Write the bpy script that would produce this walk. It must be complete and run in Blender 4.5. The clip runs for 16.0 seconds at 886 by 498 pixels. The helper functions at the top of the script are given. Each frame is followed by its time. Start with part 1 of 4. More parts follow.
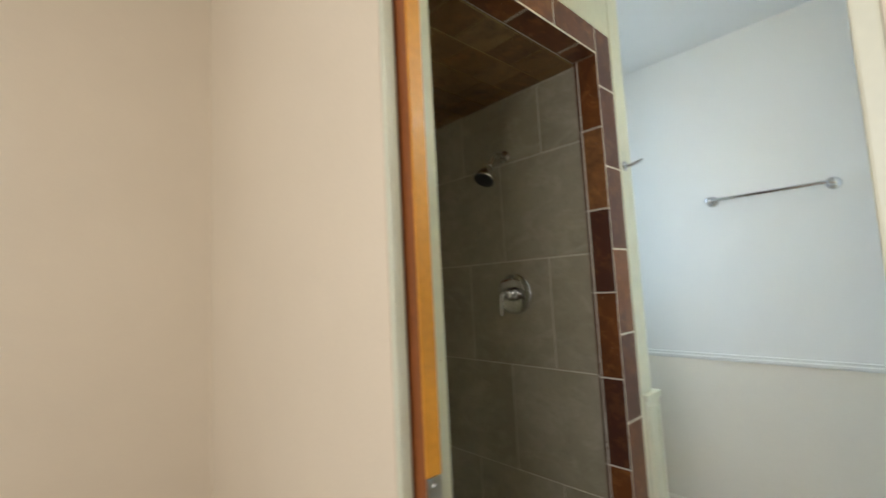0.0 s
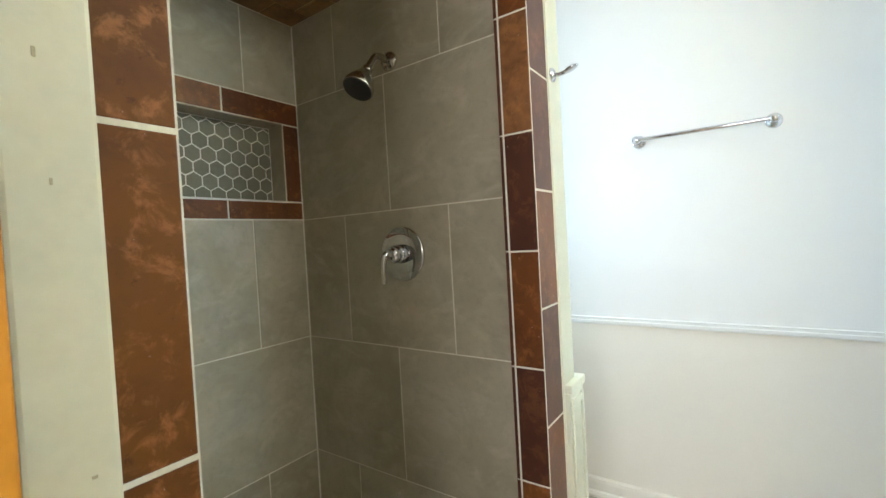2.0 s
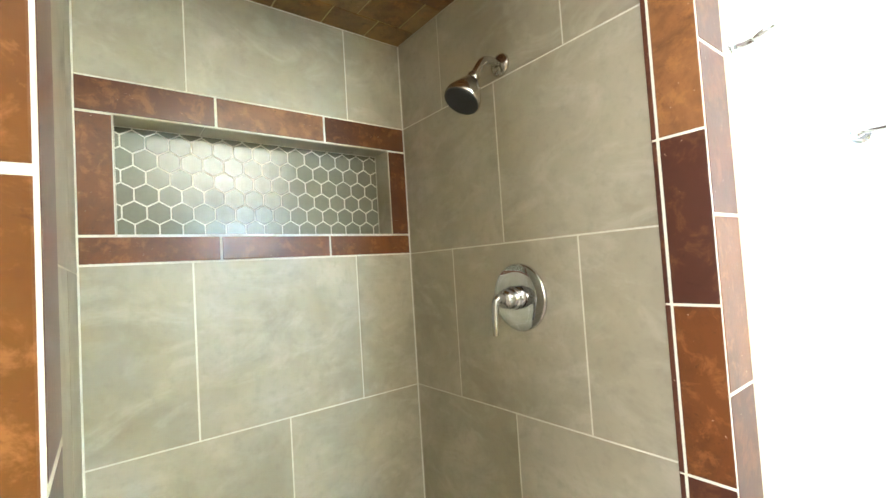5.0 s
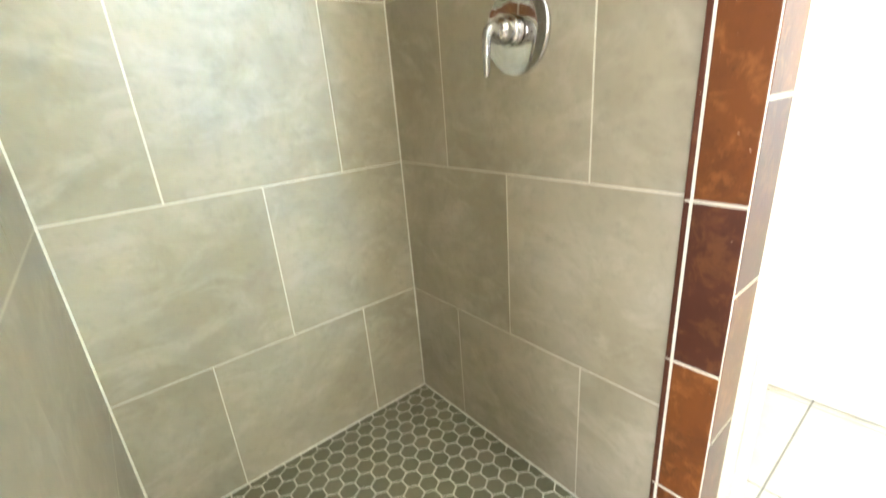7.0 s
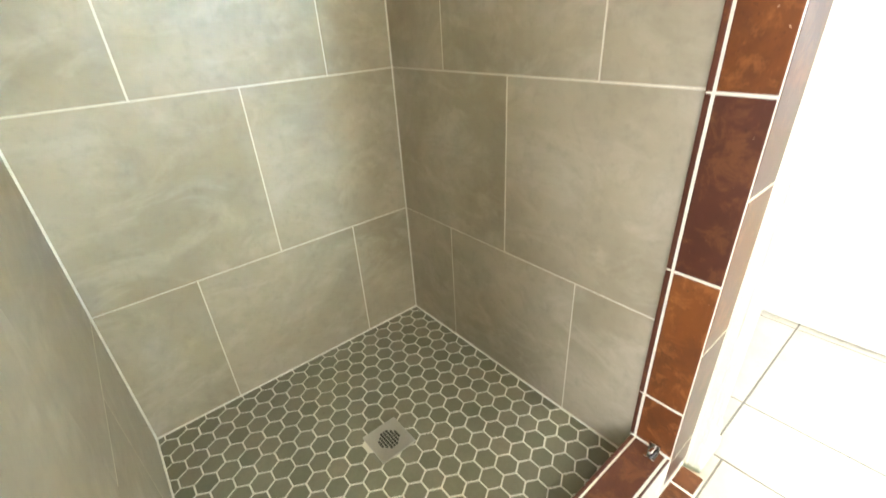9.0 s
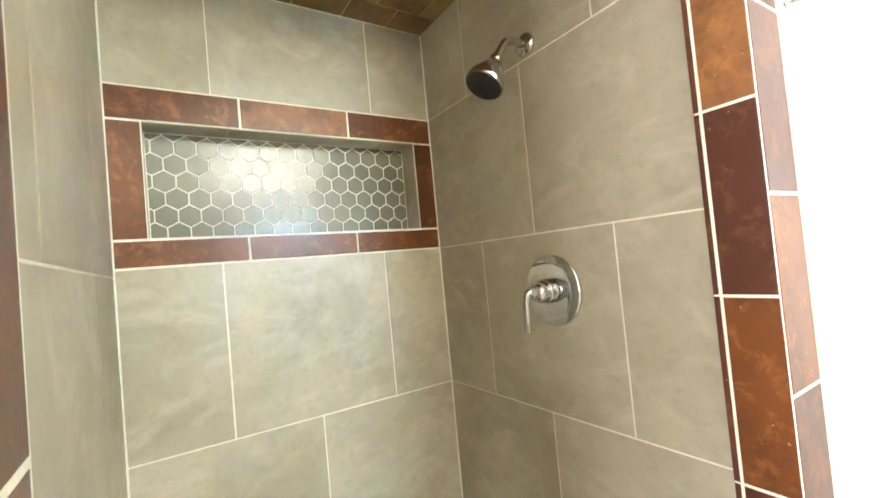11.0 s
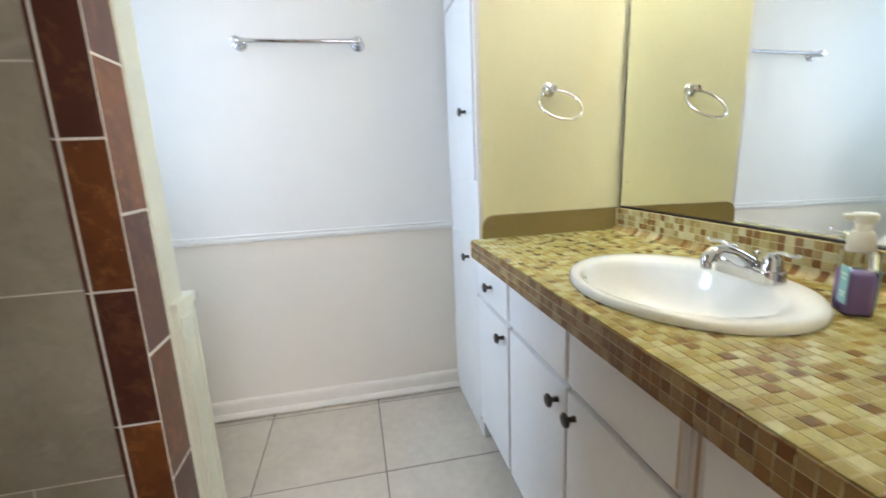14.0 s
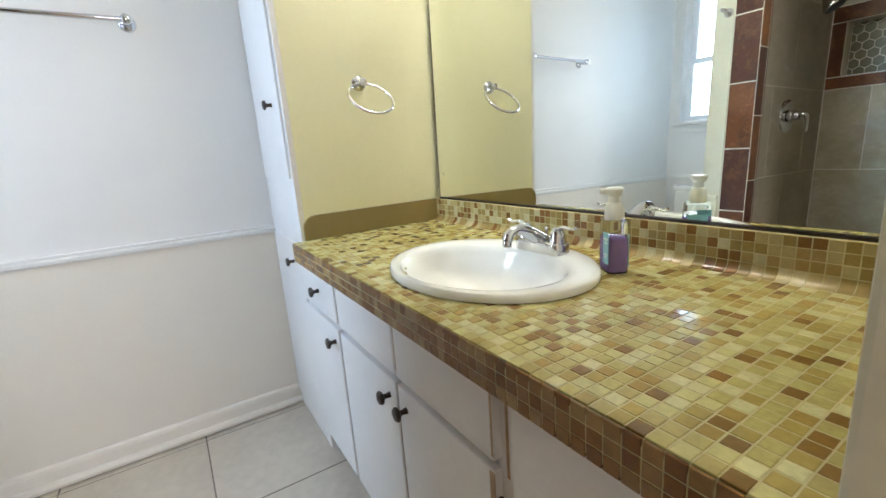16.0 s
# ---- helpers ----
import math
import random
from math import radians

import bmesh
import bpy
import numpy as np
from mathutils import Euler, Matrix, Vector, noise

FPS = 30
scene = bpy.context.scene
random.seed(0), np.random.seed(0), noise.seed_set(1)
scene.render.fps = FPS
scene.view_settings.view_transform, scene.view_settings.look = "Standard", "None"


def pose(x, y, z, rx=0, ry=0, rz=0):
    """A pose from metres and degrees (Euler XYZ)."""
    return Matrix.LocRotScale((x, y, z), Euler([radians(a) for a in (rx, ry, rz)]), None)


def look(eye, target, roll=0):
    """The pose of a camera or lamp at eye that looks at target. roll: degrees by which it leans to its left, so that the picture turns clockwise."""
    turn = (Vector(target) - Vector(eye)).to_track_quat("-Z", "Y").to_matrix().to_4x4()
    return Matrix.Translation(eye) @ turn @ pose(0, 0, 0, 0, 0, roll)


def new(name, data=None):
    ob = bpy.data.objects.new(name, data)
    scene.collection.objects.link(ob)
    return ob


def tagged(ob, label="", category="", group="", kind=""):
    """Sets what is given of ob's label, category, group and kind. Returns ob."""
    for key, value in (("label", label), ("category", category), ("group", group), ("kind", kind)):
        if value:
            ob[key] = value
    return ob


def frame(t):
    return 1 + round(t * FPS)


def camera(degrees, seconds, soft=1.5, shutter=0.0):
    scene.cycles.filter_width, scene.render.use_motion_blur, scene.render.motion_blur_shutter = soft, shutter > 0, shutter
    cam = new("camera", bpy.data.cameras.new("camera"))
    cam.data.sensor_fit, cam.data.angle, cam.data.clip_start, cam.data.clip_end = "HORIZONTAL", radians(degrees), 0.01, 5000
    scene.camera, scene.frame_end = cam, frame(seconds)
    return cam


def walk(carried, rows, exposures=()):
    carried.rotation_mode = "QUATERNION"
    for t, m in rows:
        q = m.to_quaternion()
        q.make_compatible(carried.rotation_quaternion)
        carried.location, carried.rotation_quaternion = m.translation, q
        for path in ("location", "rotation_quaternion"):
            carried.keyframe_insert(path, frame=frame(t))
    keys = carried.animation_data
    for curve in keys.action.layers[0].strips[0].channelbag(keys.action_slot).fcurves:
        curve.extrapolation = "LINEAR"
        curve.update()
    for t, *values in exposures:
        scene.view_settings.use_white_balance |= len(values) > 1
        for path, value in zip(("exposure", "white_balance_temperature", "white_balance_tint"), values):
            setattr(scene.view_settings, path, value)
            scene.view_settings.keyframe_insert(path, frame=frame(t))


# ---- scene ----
cam = camera(91.6, 16.0, shutter=0.5)
PATH = [
    (0, (0.221, 0.338, 1.232), (1.571, 1.803, 1.41), -2.9),
    (0.5, (0.392, 0.472, 1.210), (1.957, 1.715, 1.278), -2.4),
    (1, (0.528, 0.567, 1.22), (2.122, 1.774, 1.238), -3.2),
    (1.5, (0.655, 0.604, 1.218), (2.251, 1.809, 1.264), -2.9),
    (2, (0.687, 0.633, 1.226), (2.322, 1.784, 1.183), -3.2),
    (2.5, (0.699, 0.69, 1.241), (2.368, 1.792, 1.244), -4.1),
    (3, (0.752, 0.744, 1.265), (2.348, 1.943, 1.391), -5.6),
    (3.5, (0.845, 0.784, 1.276), (2.242, 2.208, 1.424), -3.6),
    (3.7, (0.866, 0.765, 1.29), (2.191, 2.258, 1.412), -3.8),
    (6, (0.922, 0.808, 1.239), (2.131, 2.401, 1.258), -3.8),
    (6.5, (0.948, 0.831, 1.171), (2.145, 2.396, 0.829), -3.7),
    (7, (0.98, 0.865, 1.072), (2.138, 2.349, 0.396), -4.5),
    (7.5, (1.001, 0.886, 0.998), (2.116, 2.268, 0.078), -3.6),
    (8, (0.999, 0.897, 0.961), (2.082, 2.211, -0.087), -3.3),
    (8.2, (0.997, 0.896, 0.956), (2.067, 2.212, -0.103), -3.6),
    (10.3, (0.988, 0.838, 1.193), (2.093, 2.478, 0.889), -4.2),
    (10.5, (0.976, 0.823, 1.232), (2.066, 2.492, 1.064), -4.5),
    (11, (0.956, 0.795, 1.281), (2.048, 2.469, 1.345), -5.3),
    (11.5, (0.941, 0.78, 1.294), (2.099, 2.406, 1.41), -5.6),
    (12, (0.89, 0.773, 1.277), (2.494, 1.955, 1.448), -5.0),
    (12.5, (0.795, 0.733, 1.271), (2.735, 1.217, 1.289), -5.4),
    (13, (0.739, 0.7, 1.217), (2.734, 0.782, 1.11), -3.3),
    (13.5, (0.736, 0.642, 1.156), (2.71, 0.449, 0.897), -2.9),
    (14, (0.743, 0.605, 1.115), (2.662, 0.218, 0.708), -2.5),
    (14.5, (0.744, 0.56, 1.088), (2.581, -0.069, 0.609), -3.5),
    (15, (0.748, 0.54, 1.094), (2.502, -0.297, 0.622), -4.5),
    (15.5, (0.754, 0.534, 1.093), (2.45, -0.433, 0.657), -4.5),
    (16, (0.752, 0.527, 1.094), (2.406, -0.505, 0.647), -4.1),
]
EXPOSURES = [
    (0, -0.4, 5950, 9), (0.5, -0.15, 5980, 9), (1.0, -0.05, 5980, 9), (1.5, 0.15, 5950, 10), (2.0, 0.35, 5900, 10), (2.5, 0.7, 5920, 9), (3.0, 0.92, 5980, 9), (3.5, 1.1, 5950, 8),
    (6.0, 1.95, 5820, 8), (8.0, 1.92, 5820, 9), (11.0, 1.82, 6020, 13), (12.0, 1.75, 6000, 14), (12.5, 0.95, 5900, 15), (13.0, 0.35, 5900, 16), (13.5, 0.12, 5900, 16),
    (14.0, 0.03, 5880, 18), (14.5, 0.0, 5880, 18), (16.0, -0.05, 5850, 18),
]
walk(cam, [(t, look(eye, target, roll)) for t, eye, target, roll in PATH], EXPOSURES)

# ---- world and lights ----
# the mirror throws the window's daylight onto the shower wall
scene.cycles.caustics_reflective = scene.cycles.caustics_refractive = True
scene.cycles.blur_glossy = 0.0
scene.cycles.sample_clamp_indirect = 0.0
world = bpy.data.worlds.new("sky")
scene.world = world
world.use_nodes = True
wn = world.node_tree
sky = wn.nodes.new("ShaderNodeTexSky")
sky.sky_type, sky.sun_disc = "NISHITA", False
sky.sun_elevation, sky.sun_rotation = radians(48), radians(200)
wn.nodes["Background"].inputs["Strength"].default_value = 0.1
wn.links.new(sky.outputs["Color"], wn.nodes["Background"].inputs["Color"])


def area(name, m, sx, sy, power, colour):
    d = bpy.data.lights.new(name, "AREA")
    d.shape, d.size, d.size_y, d.energy, d.color = "RECTANGLE", sx, sy, power, colour
    ob = new(name, d)
    ob.matrix_world = m
    return ob


sun = bpy.data.lights.new("sun", "SUN")
sun.energy, sun.angle, sun.color = 3.0, radians(0.5), (1.0, 0.95, 0.86)
new("sun", sun).matrix_world = look((0, 0, 0), (0.25, 0.63, -0.74))
area("window_daylight", look((2.98, 4.1, 2.2), (2.4, 0.8, 1.25)), 2.2, 2.8, 670, (0.66, 0.85, 1.0))
# unseen hall window, added; placed to suit the light on hall and shower walls
area("added_hall_daylight", look((-1.57, 0.15, 1.5), (1.0, 0.6, 1.3)), 1.35, 1.3, 48, (1.0, 0.95, 0.90))


# ---- materials ----
def material(name, colour, rough=0.5, metal=0.0, vary=0.12, scale=6.0, grain=60.0, bump=0.08, spec=0.5, random_ramp=None, island=False, ridged=False, detail_mix=0.35, coat=0.0):
    """A painted, glazed or metal surface: colour varied by coarse clouds and fine grain, fine bump."""
    m = bpy.data.materials.new(name)
    m.use_nodes = True
    n, l = m.node_tree.nodes, m.node_tree.links
    b = n["Principled BSDF"]
    b.inputs["Roughness"].default_value, b.inputs["Metallic"].default_value = rough, metal
    b.inputs["Specular IOR Level"].default_value = spec
    b.inputs["Coat Weight"].default_value = coat
    b.inputs["Coat Roughness"].default_value = 0.08
    tc = n.new("ShaderNodeTexCoord")
    geo = n.new("ShaderNodeNewGeometry")
    coarse, fine = n.new("ShaderNodeTexNoise"), n.new("ShaderNodeTexNoise")
    coarse.inputs["Scale"].default_value, coarse.inputs["Detail"].default_value = scale, 6
    coarse.inputs["Roughness"].default_value = 0.62
    coarse.inputs["Distortion"].default_value = 0.55 if ridged else 0.3
    fine.inputs["Scale"].default_value, fine.inputs["Detail"].default_value = grain, 3
    for x in (coarse, fine):
        l.new(geo.outputs["Position"], x.inputs["Vector"])
    mix = n.new("ShaderNodeMix")
    mix.data_type = "FLOAT"
    mix.inputs[0].default_value = detail_mix
    l.new(coarse.outputs["Fac"], mix.inputs[2])
    l.new(fine.outputs["Fac"], mix.inputs[3])
    rng = n.new("ShaderNodeMapRange")
    rng.inputs["From Min"].default_value, rng.inputs["From Max"].default_value = 0.3, 0.7
    rng.inputs["To Min"].default_value, rng.inputs["To Max"].default_value = 1 - vary, 1 + vary
    l.new(mix.outputs[0], rng.inputs["Value"])
    mul = n.new("ShaderNodeMix")
    mul.data_type, mul.blend_type = "RGBA", "MULTIPLY"
    mul.inputs[0].default_value = 1
    mul.inputs[6].default_value = (*colour, 1)
    l.new(rng.outputs["Result"], mul.inputs[7])
    if random_ramp:
        ramp = n.new("ShaderNodeValToRGB")
        ramp.color_ramp.interpolation = "CONSTANT" if island else "LINEAR"
        e = ramp.color_ramp.elements
        while len(e) < len(random_ramp):
            e.new(0.5)
        for k, (p, c) in enumerate(random_ramp):
            e[k].position, e[k].color = p, (*c, 1)
        if island == "island":
            l.new(geo.outputs["Random Per Island"], ramp.inputs["Fac"])
        else:
            info = n.new("ShaderNodeObjectInfo")
            l.new(info.outputs["Random"], ramp.inputs["Fac"])
        l.new(ramp.outputs["Color"], mul.inputs[6])
    l.new(mul.outputs[2], b.inputs["Base Color"])
    if bump:
        bp = n.new("ShaderNodeBump")
        bp.inputs["Strength"].default_value, bp.inputs["Distance"].default_value = bump, 0.01
        l.new(mix.outputs[0], bp.inputs["Height"])
        l.new(bp.outputs["Normal"], b.inputs["Normal"])
    rr = n.new("ShaderNodeMapRange")
    rr.inputs["To Min"].default_value, rr.inputs["To Max"].default_value = max(0.0, rough * 0.8), min(1.0, rough * 1.2)
    l.new(coarse.outputs["Fac"], rr.inputs["Value"])
    l.new(rr.outputs["Result"], b.inputs["Roughness"])
    return m


MOSAIC = [(0.0, (0.45, 0.385, 0.12)), (0.24, (0.37, 0.285, 0.07)), (0.40, (0.53, 0.48, 0.19)), (0.58, (0.34, 0.235, 0.055)), (0.68, (0.60, 0.56, 0.27)), (0.80, (0.22, 0.125, 0.028)), (0.90, (0.42, 0.345, 0.11))]
SPLASH = [(0.0, (0.42, 0.33, 0.14)), (0.25, (0.30, 0.215, 0.07)), (0.5, (0.48, 0.41, 0.22)), (0.68, (0.21, 0.105, 0.03)), (0.84, (0.34, 0.235, 0.085))]
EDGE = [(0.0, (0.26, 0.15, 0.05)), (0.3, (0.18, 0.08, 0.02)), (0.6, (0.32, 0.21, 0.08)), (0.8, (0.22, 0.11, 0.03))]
GREYS = [(0.0, (0.41, 0.362, 0.265)), (0.5, (0.44, 0.392, 0.292)), (1.0, (0.48, 0.43, 0.325))]
HEXES = [(0.0, (0.155, 0.148, 0.094)), (0.5, (0.18, 0.17, 0.11)), (1.0, (0.21, 0.197, 0.132))]


def stone_tile(name, ramp, rough):
    """Porcelain stone: a tone for each tile, wide soft clouds, pale brushed wisps and fine grain, cut anew at each tile."""
    m = bpy.data.materials.new(name)
    m.use_nodes = True
    n, l = m.node_tree.nodes, m.node_tree.links
    b = n["Principled BSDF"]
    geo, info = n.new("ShaderNodeNewGeometry"), n.new("ShaderNodeObjectInfo")
    cr = n.new("ShaderNodeValToRGB")
    e = cr.color_ramp.elements
    while len(e) < len(ramp):
        e.new(0.5)
    for k, (p, c) in enumerate(ramp):
        e[k].position, e[k].color = p, (*c, 1)
    l.new(info.outputs["Random"], cr.inputs["Fac"])
    seed = n.new("ShaderNodeMath")
    seed.operation = "MULTIPLY"
    seed.inputs[1].default_value = 17.0
    l.new(info.outputs["Random"], seed.inputs[0])

    def cloud(scale, detail, distortion, stretch=None):
        t = n.new("ShaderNodeTexNoise")
        t.noise_dimensions = "4D"
        t.inputs["Scale"].default_value, t.inputs["Detail"].default_value = scale, detail
        t.inputs["Roughness"].default_value, t.inputs["Distortion"].default_value = 0.58, distortion
        if stretch:
            mp = n.new("ShaderNodeMapping")
            mp.inputs["Rotation"].default_value, mp.inputs["Scale"].default_value = (0.7, 0.8, 0.3), stretch
            l.new(geo.outputs["Position"], mp.inputs["Vector"])
            l.new(mp.outputs["Vector"], t.inputs["Vector"])
        else:
            l.new(geo.outputs["Position"], t.inputs["Vector"])
        l.new(seed.outputs[0], t.inputs["W"])
        return t.outputs["Fac"]

    def ranged(value, a0, a1, b0, b1):
        g = n.new("ShaderNodeMapRange")
        g.interpolation_type = "SMOOTHSTEP"
        for key, v in (("From Min", a0), ("From Max", a1), ("To Min", b0), ("To Max", b1)):
            g.inputs[key].default_value = v
        l.new(value, g.inputs["Value"])
        return g.outputs["Result"]

    def mixed(fac, a, colour, blend="MIX"):
        x = n.new("ShaderNodeMix")
        x.data_type, x.blend_type = "RGBA", blend
        l.new(fac, x.inputs[0])
        l.new(a, x.inputs[6])
        x.inputs[7].default_value = (*colour, 1)
        return x.outputs[2]

    col = mixed(ranged(cloud(2.6, 4, 0.6), 0.36, 0.66, 0.0, 0.7), cr.outputs["Color"], (0.315, 0.278, 0.19))
    col = mixed(ranged(cloud(4.5, 7, 1.8, (1.0, 1.0, 1.7)), 0.44, 0.72, 0.0, 0.46), col, (0.58, 0.535, 0.43))
    col = mixed(ranged(cloud(6.0, 6, 2.6, (1.5, 1.0, 1.0)), 0.55, 0.72, 0.0, 0.22), col, (0.27, 0.245, 0.175))
    col = mixed(ranged(cloud(45, 3, 0.0), 0.45, 0.8, 0.0, 0.25), col, (0.22, 0.20, 0.15))
    l.new(col, b.inputs["Base Color"])
    b.inputs["Roughness"].default_value = rough
    return m


grey_tile = stone_tile("grey_tile", GREYS, 0.36)


def glazed(name, ramp, rough, source, flakes=0.35, flake_scale=20, burnt=0.75):
    """Mottled brown glaze: a base tone for each tile, flaky orange patches, dark burnt streaks and pale specks."""
    m = bpy.data.materials.new(name)
    m.use_nodes = True
    n, l = m.node_tree.nodes, m.node_tree.links
    b = n["Principled BSDF"]
    b.inputs["Specular IOR Level"].default_value = 0.36
    b.inputs["Roughness"].default_value = rough
    geo, info = n.new("ShaderNodeNewGeometry"), n.new("ShaderNodeObjectInfo")
    cr = n.new("ShaderNodeValToRGB")
    e = cr.color_ramp.elements
    while len(e) < len(ramp):
        e.new(0.5)
    for k, (p, c) in enumerate(ramp):
        e[k].position, e[k].color = p, (*c, 1)
    l.new(info.outputs["Random"] if source == "object" else geo.outputs["Random Per Island"], cr.inputs["Fac"])
    last = cr.outputs["Color"]
    seed = n.new("ShaderNodeMath")
    seed.operation = "MULTIPLY"
    seed.inputs[1].default_value = 9.0
    l.new(info.outputs["Random"], seed.inputs[0])
    for scale, detail, lo, hi, colour, amount in ((7, 5, 0.40, 0.75, (0.055, 0.020, 0.011), burnt), (flake_scale, 9, 0.50, 0.64, (0.46, 0.20, 0.06), flakes), (60, 4, 0.60, 0.72, (0.045, 0.018, 0.011), 0.5), (150, 1, 0.755, 0.79, (0.6, 0.45, 0.32), 0.7)):
        t = n.new("ShaderNodeTexNoise")
        t.noise_dimensions = "4D"
        t.inputs["Scale"].default_value, t.inputs["Detail"].default_value, t.inputs["Roughness"].default_value = scale, detail, 0.68
        t.inputs["Distortion"].default_value = 0.6
        l.new(geo.outputs["Position"], t.inputs["Vector"])
        l.new(seed.outputs[0], t.inputs["W"])
        g = n.new("ShaderNodeMapRange")
        g.interpolation_type = "SMOOTHSTEP"
        g.inputs["From Min"].default_value, g.inputs["From Max"].default_value = lo, hi
        g.inputs["To Max"].default_value = amount
        l.new(t.outputs["Fac"], g.inputs["Value"])
        mx = n.new("ShaderNodeMix")
        mx.data_type = "RGBA"
        l.new(g.outputs["Result"], mx.inputs[0])
        l.new(last, mx.inputs[6])
        mx.inputs[7].default_value = (*colour, 1)
        last = mx.outputs[2]
    l.new(last, b.inputs["Base Color"])
    bp = n.new("ShaderNodeBump")
    bp.inputs["Strength"].default_value, bp.inputs["Distance"].default_value = 0.05, 0.003
    l.new(t.outputs["Fac"], bp.inputs["Height"])
    l.new(bp.outputs["Normal"], b.inputs["Normal"])
    return m


brown_tile = glazed("brown_tile", [(0.0, (0.130, 0.042, 0.013)), (0.5, (0.160, 0.053, 0.015)), (1.0, (0.185, 0.064, 0.017))], 0.30, "object", 0.28, 26)
tan_tile = glazed("tan_brown_tile", [(0.0, (0.245, 0.092, 0.030)), (1.0, (0.27, 0.12, 0.045))], 0.34, "object")
dark_tile = glazed("dark_brown_tile", [(0.0, (0.075, 0.026, 0.016)), (1.0, (0.11, 0.038, 0.020))], 0.32, "object", 0.14)
flaky_tile = glazed("flaky_brown_tile", [(0.0, (0.155, 0.054, 0.010)), (1.0, (0.175, 0.064, 0.012))], 0.55, "object", 0.42, 30, 0.55)
flaky_tile.node_tree.nodes["Principled BSDF"].inputs["Specular IOR Level"].default_value = 0.2
ceiling_tile = glazed("ceiling_tile", [(0.0, (0.17, 0.088, 0.030)), (0.5, (0.26, 0.148, 0.052)), (1.0, (0.34, 0.215, 0.088))], 0.4, "island")
hex_tile = material("hex_tile", (0.2, 0.2, 0.15), 0.3, vary=0.14, scale=18, grain=120, bump=0.02, random_ramp=HEXES)
hex_stuff = material("hex_tile_joined", (0.2, 0.2, 0.15), 0.3, vary=0.14, scale=18, grain=120, bump=0.02, random_ramp=HEXES, island="island")
niche_tile = material("niche_tile", (0.2, 0.2, 0.15), 0.2, vary=0.12, scale=18, grain=120, bump=0.02, random_ramp=[(0, (0.19, 0.18, 0.132)), (1, (0.23, 0.22, 0.16))])
grout = material("grout", (0.74, 0.71, 0.60), 0.85, vary=0.14, scale=12, grain=200, bump=0.2)
floor_grout = material("floor_grout", (0.2, 0.17, 0.13), 0.9, vary=0.2, scale=9, grain=150, bump=0.2)
floor_tile = material("floor_tile", (0.60, 0.52, 0.42), 0.4, vary=0.13, scale=4.5, grain=30, bump=0.04, ridged=True, random_ramp=[(0, (0.56, 0.49, 0.395)), (1, (0.62, 0.55, 0.45))])
white_paint = material("white_paint", (0.80, 0.79, 0.76), 0.5, vary=0.025, scale=2, grain=140, bump=0.05)
cream_paint = material("wainscot_paint", (0.80, 0.745, 0.65), 0.5, vary=0.03, scale=2.2, grain=140, bump=0.05)
trim_paint = material("trim_paint", (0.66, 0.655, 0.51), 0.38, vary=0.06, scale=7, grain=110, bump=0.06)
ceiling_paint = material("ceiling_paint", (0.8, 0.79, 0.76), 0.7, vary=0.03, scale=3, grain=160, bump=0.15)
cabinet_paint = material("cabinet_paint", (0.78, 0.76, 0.73), 0.35, vary=0.05, scale=5, grain=90, bump=0.04)
yellow_paint = material("yellow_paint", (0.80, 0.77, 0.50), 0.5, vary=0.04, scale=3, grain=150, bump=0.06)
hall_paint = material("hall_paint", (0.73, 0.635, 0.49), 0.55, vary=0.04, scale=2.5, grain=150, bump=0.06)
carpet = material("hall_carpet", (0.34, 0.28, 0.21), 0.95, vary=0.2, scale=8, grain=260, bump=0.4)
laminate = material("gold_laminate", (0.27, 0.205, 0.07), 0.4, vary=0.08, scale=9, grain=130, bump=0.03)
mosaic = material("mosaic_tile", (0.5, 0.4, 0.2), 0.11, vary=0.22, scale=30, grain=160, bump=0.02, random_ramp=MOSAIC, island=True)
mosaic_stuff = material("mosaic_tile_joined", (0.5, 0.4, 0.2), 0.11, vary=0.22, scale=30, grain=160, bump=0.02, random_ramp=MOSAIC, island="island")
splash_stuff = material("splash_tile", (0.5, 0.4, 0.2), 0.045, vary=0.18, scale=30, grain=160, bump=0.02, random_ramp=SPLASH, island="island")
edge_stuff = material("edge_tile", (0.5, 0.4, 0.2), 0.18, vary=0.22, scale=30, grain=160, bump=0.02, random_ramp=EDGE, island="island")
mosaic_grout = material("mosaic_grout", (0.50, 0.42, 0.19), 0.8, vary=0.15, scale=12, grain=200, bump=0.15)
chrome = material("chrome", (0.64, 0.64, 0.66), 0.05, metal=1.0, vary=0.03, scale=8, grain=60, bump=0.0)
nickel = material("brushed_nickel", (0.52, 0.49, 0.43), 0.18, metal=1.0, vary=0.06, scale=8, grain=60, bump=0.0)
dark_bronze = material("dark_bronze", (0.07, 0.055, 0.045), 0.32, metal=0.9, vary=0.2, scale=40, grain=200, bump=0.02)
black_rubber = material("nozzle_rubber", (0.03, 0.03, 0.03), 0.55, vary=0.2, scale=60, grain=300, bump=0.1)
stainless = material("stainless", (0.55, 0.53, 0.48), 0.3, metal=1.0, vary=0.08, scale=30, grain=200, bump=0.02)
hole_shade = material("drain_hole_shade", (0.015, 0.014, 0.012), 0.7, vary=0.2)
porcelain = material("porcelain", (0.90, 0.90, 0.85), 0.09, vary=0.02, scale=4, grain=60, bump=0.0, coat=0.3)
door_wood = material("stained_door_wood", (0.62, 0.27, 0.022), 0.4, vary=0.2, scale=5, grain=70, bump=0.05, coat=0.1)
# door face: shade by the pocket gap is put into this darker wood colour
door_face = material("shaded_door_wood", (0.24, 0.075, 0.02), 0.34, vary=0.25, scale=5, grain=70, bump=0.05, coat=0.3)
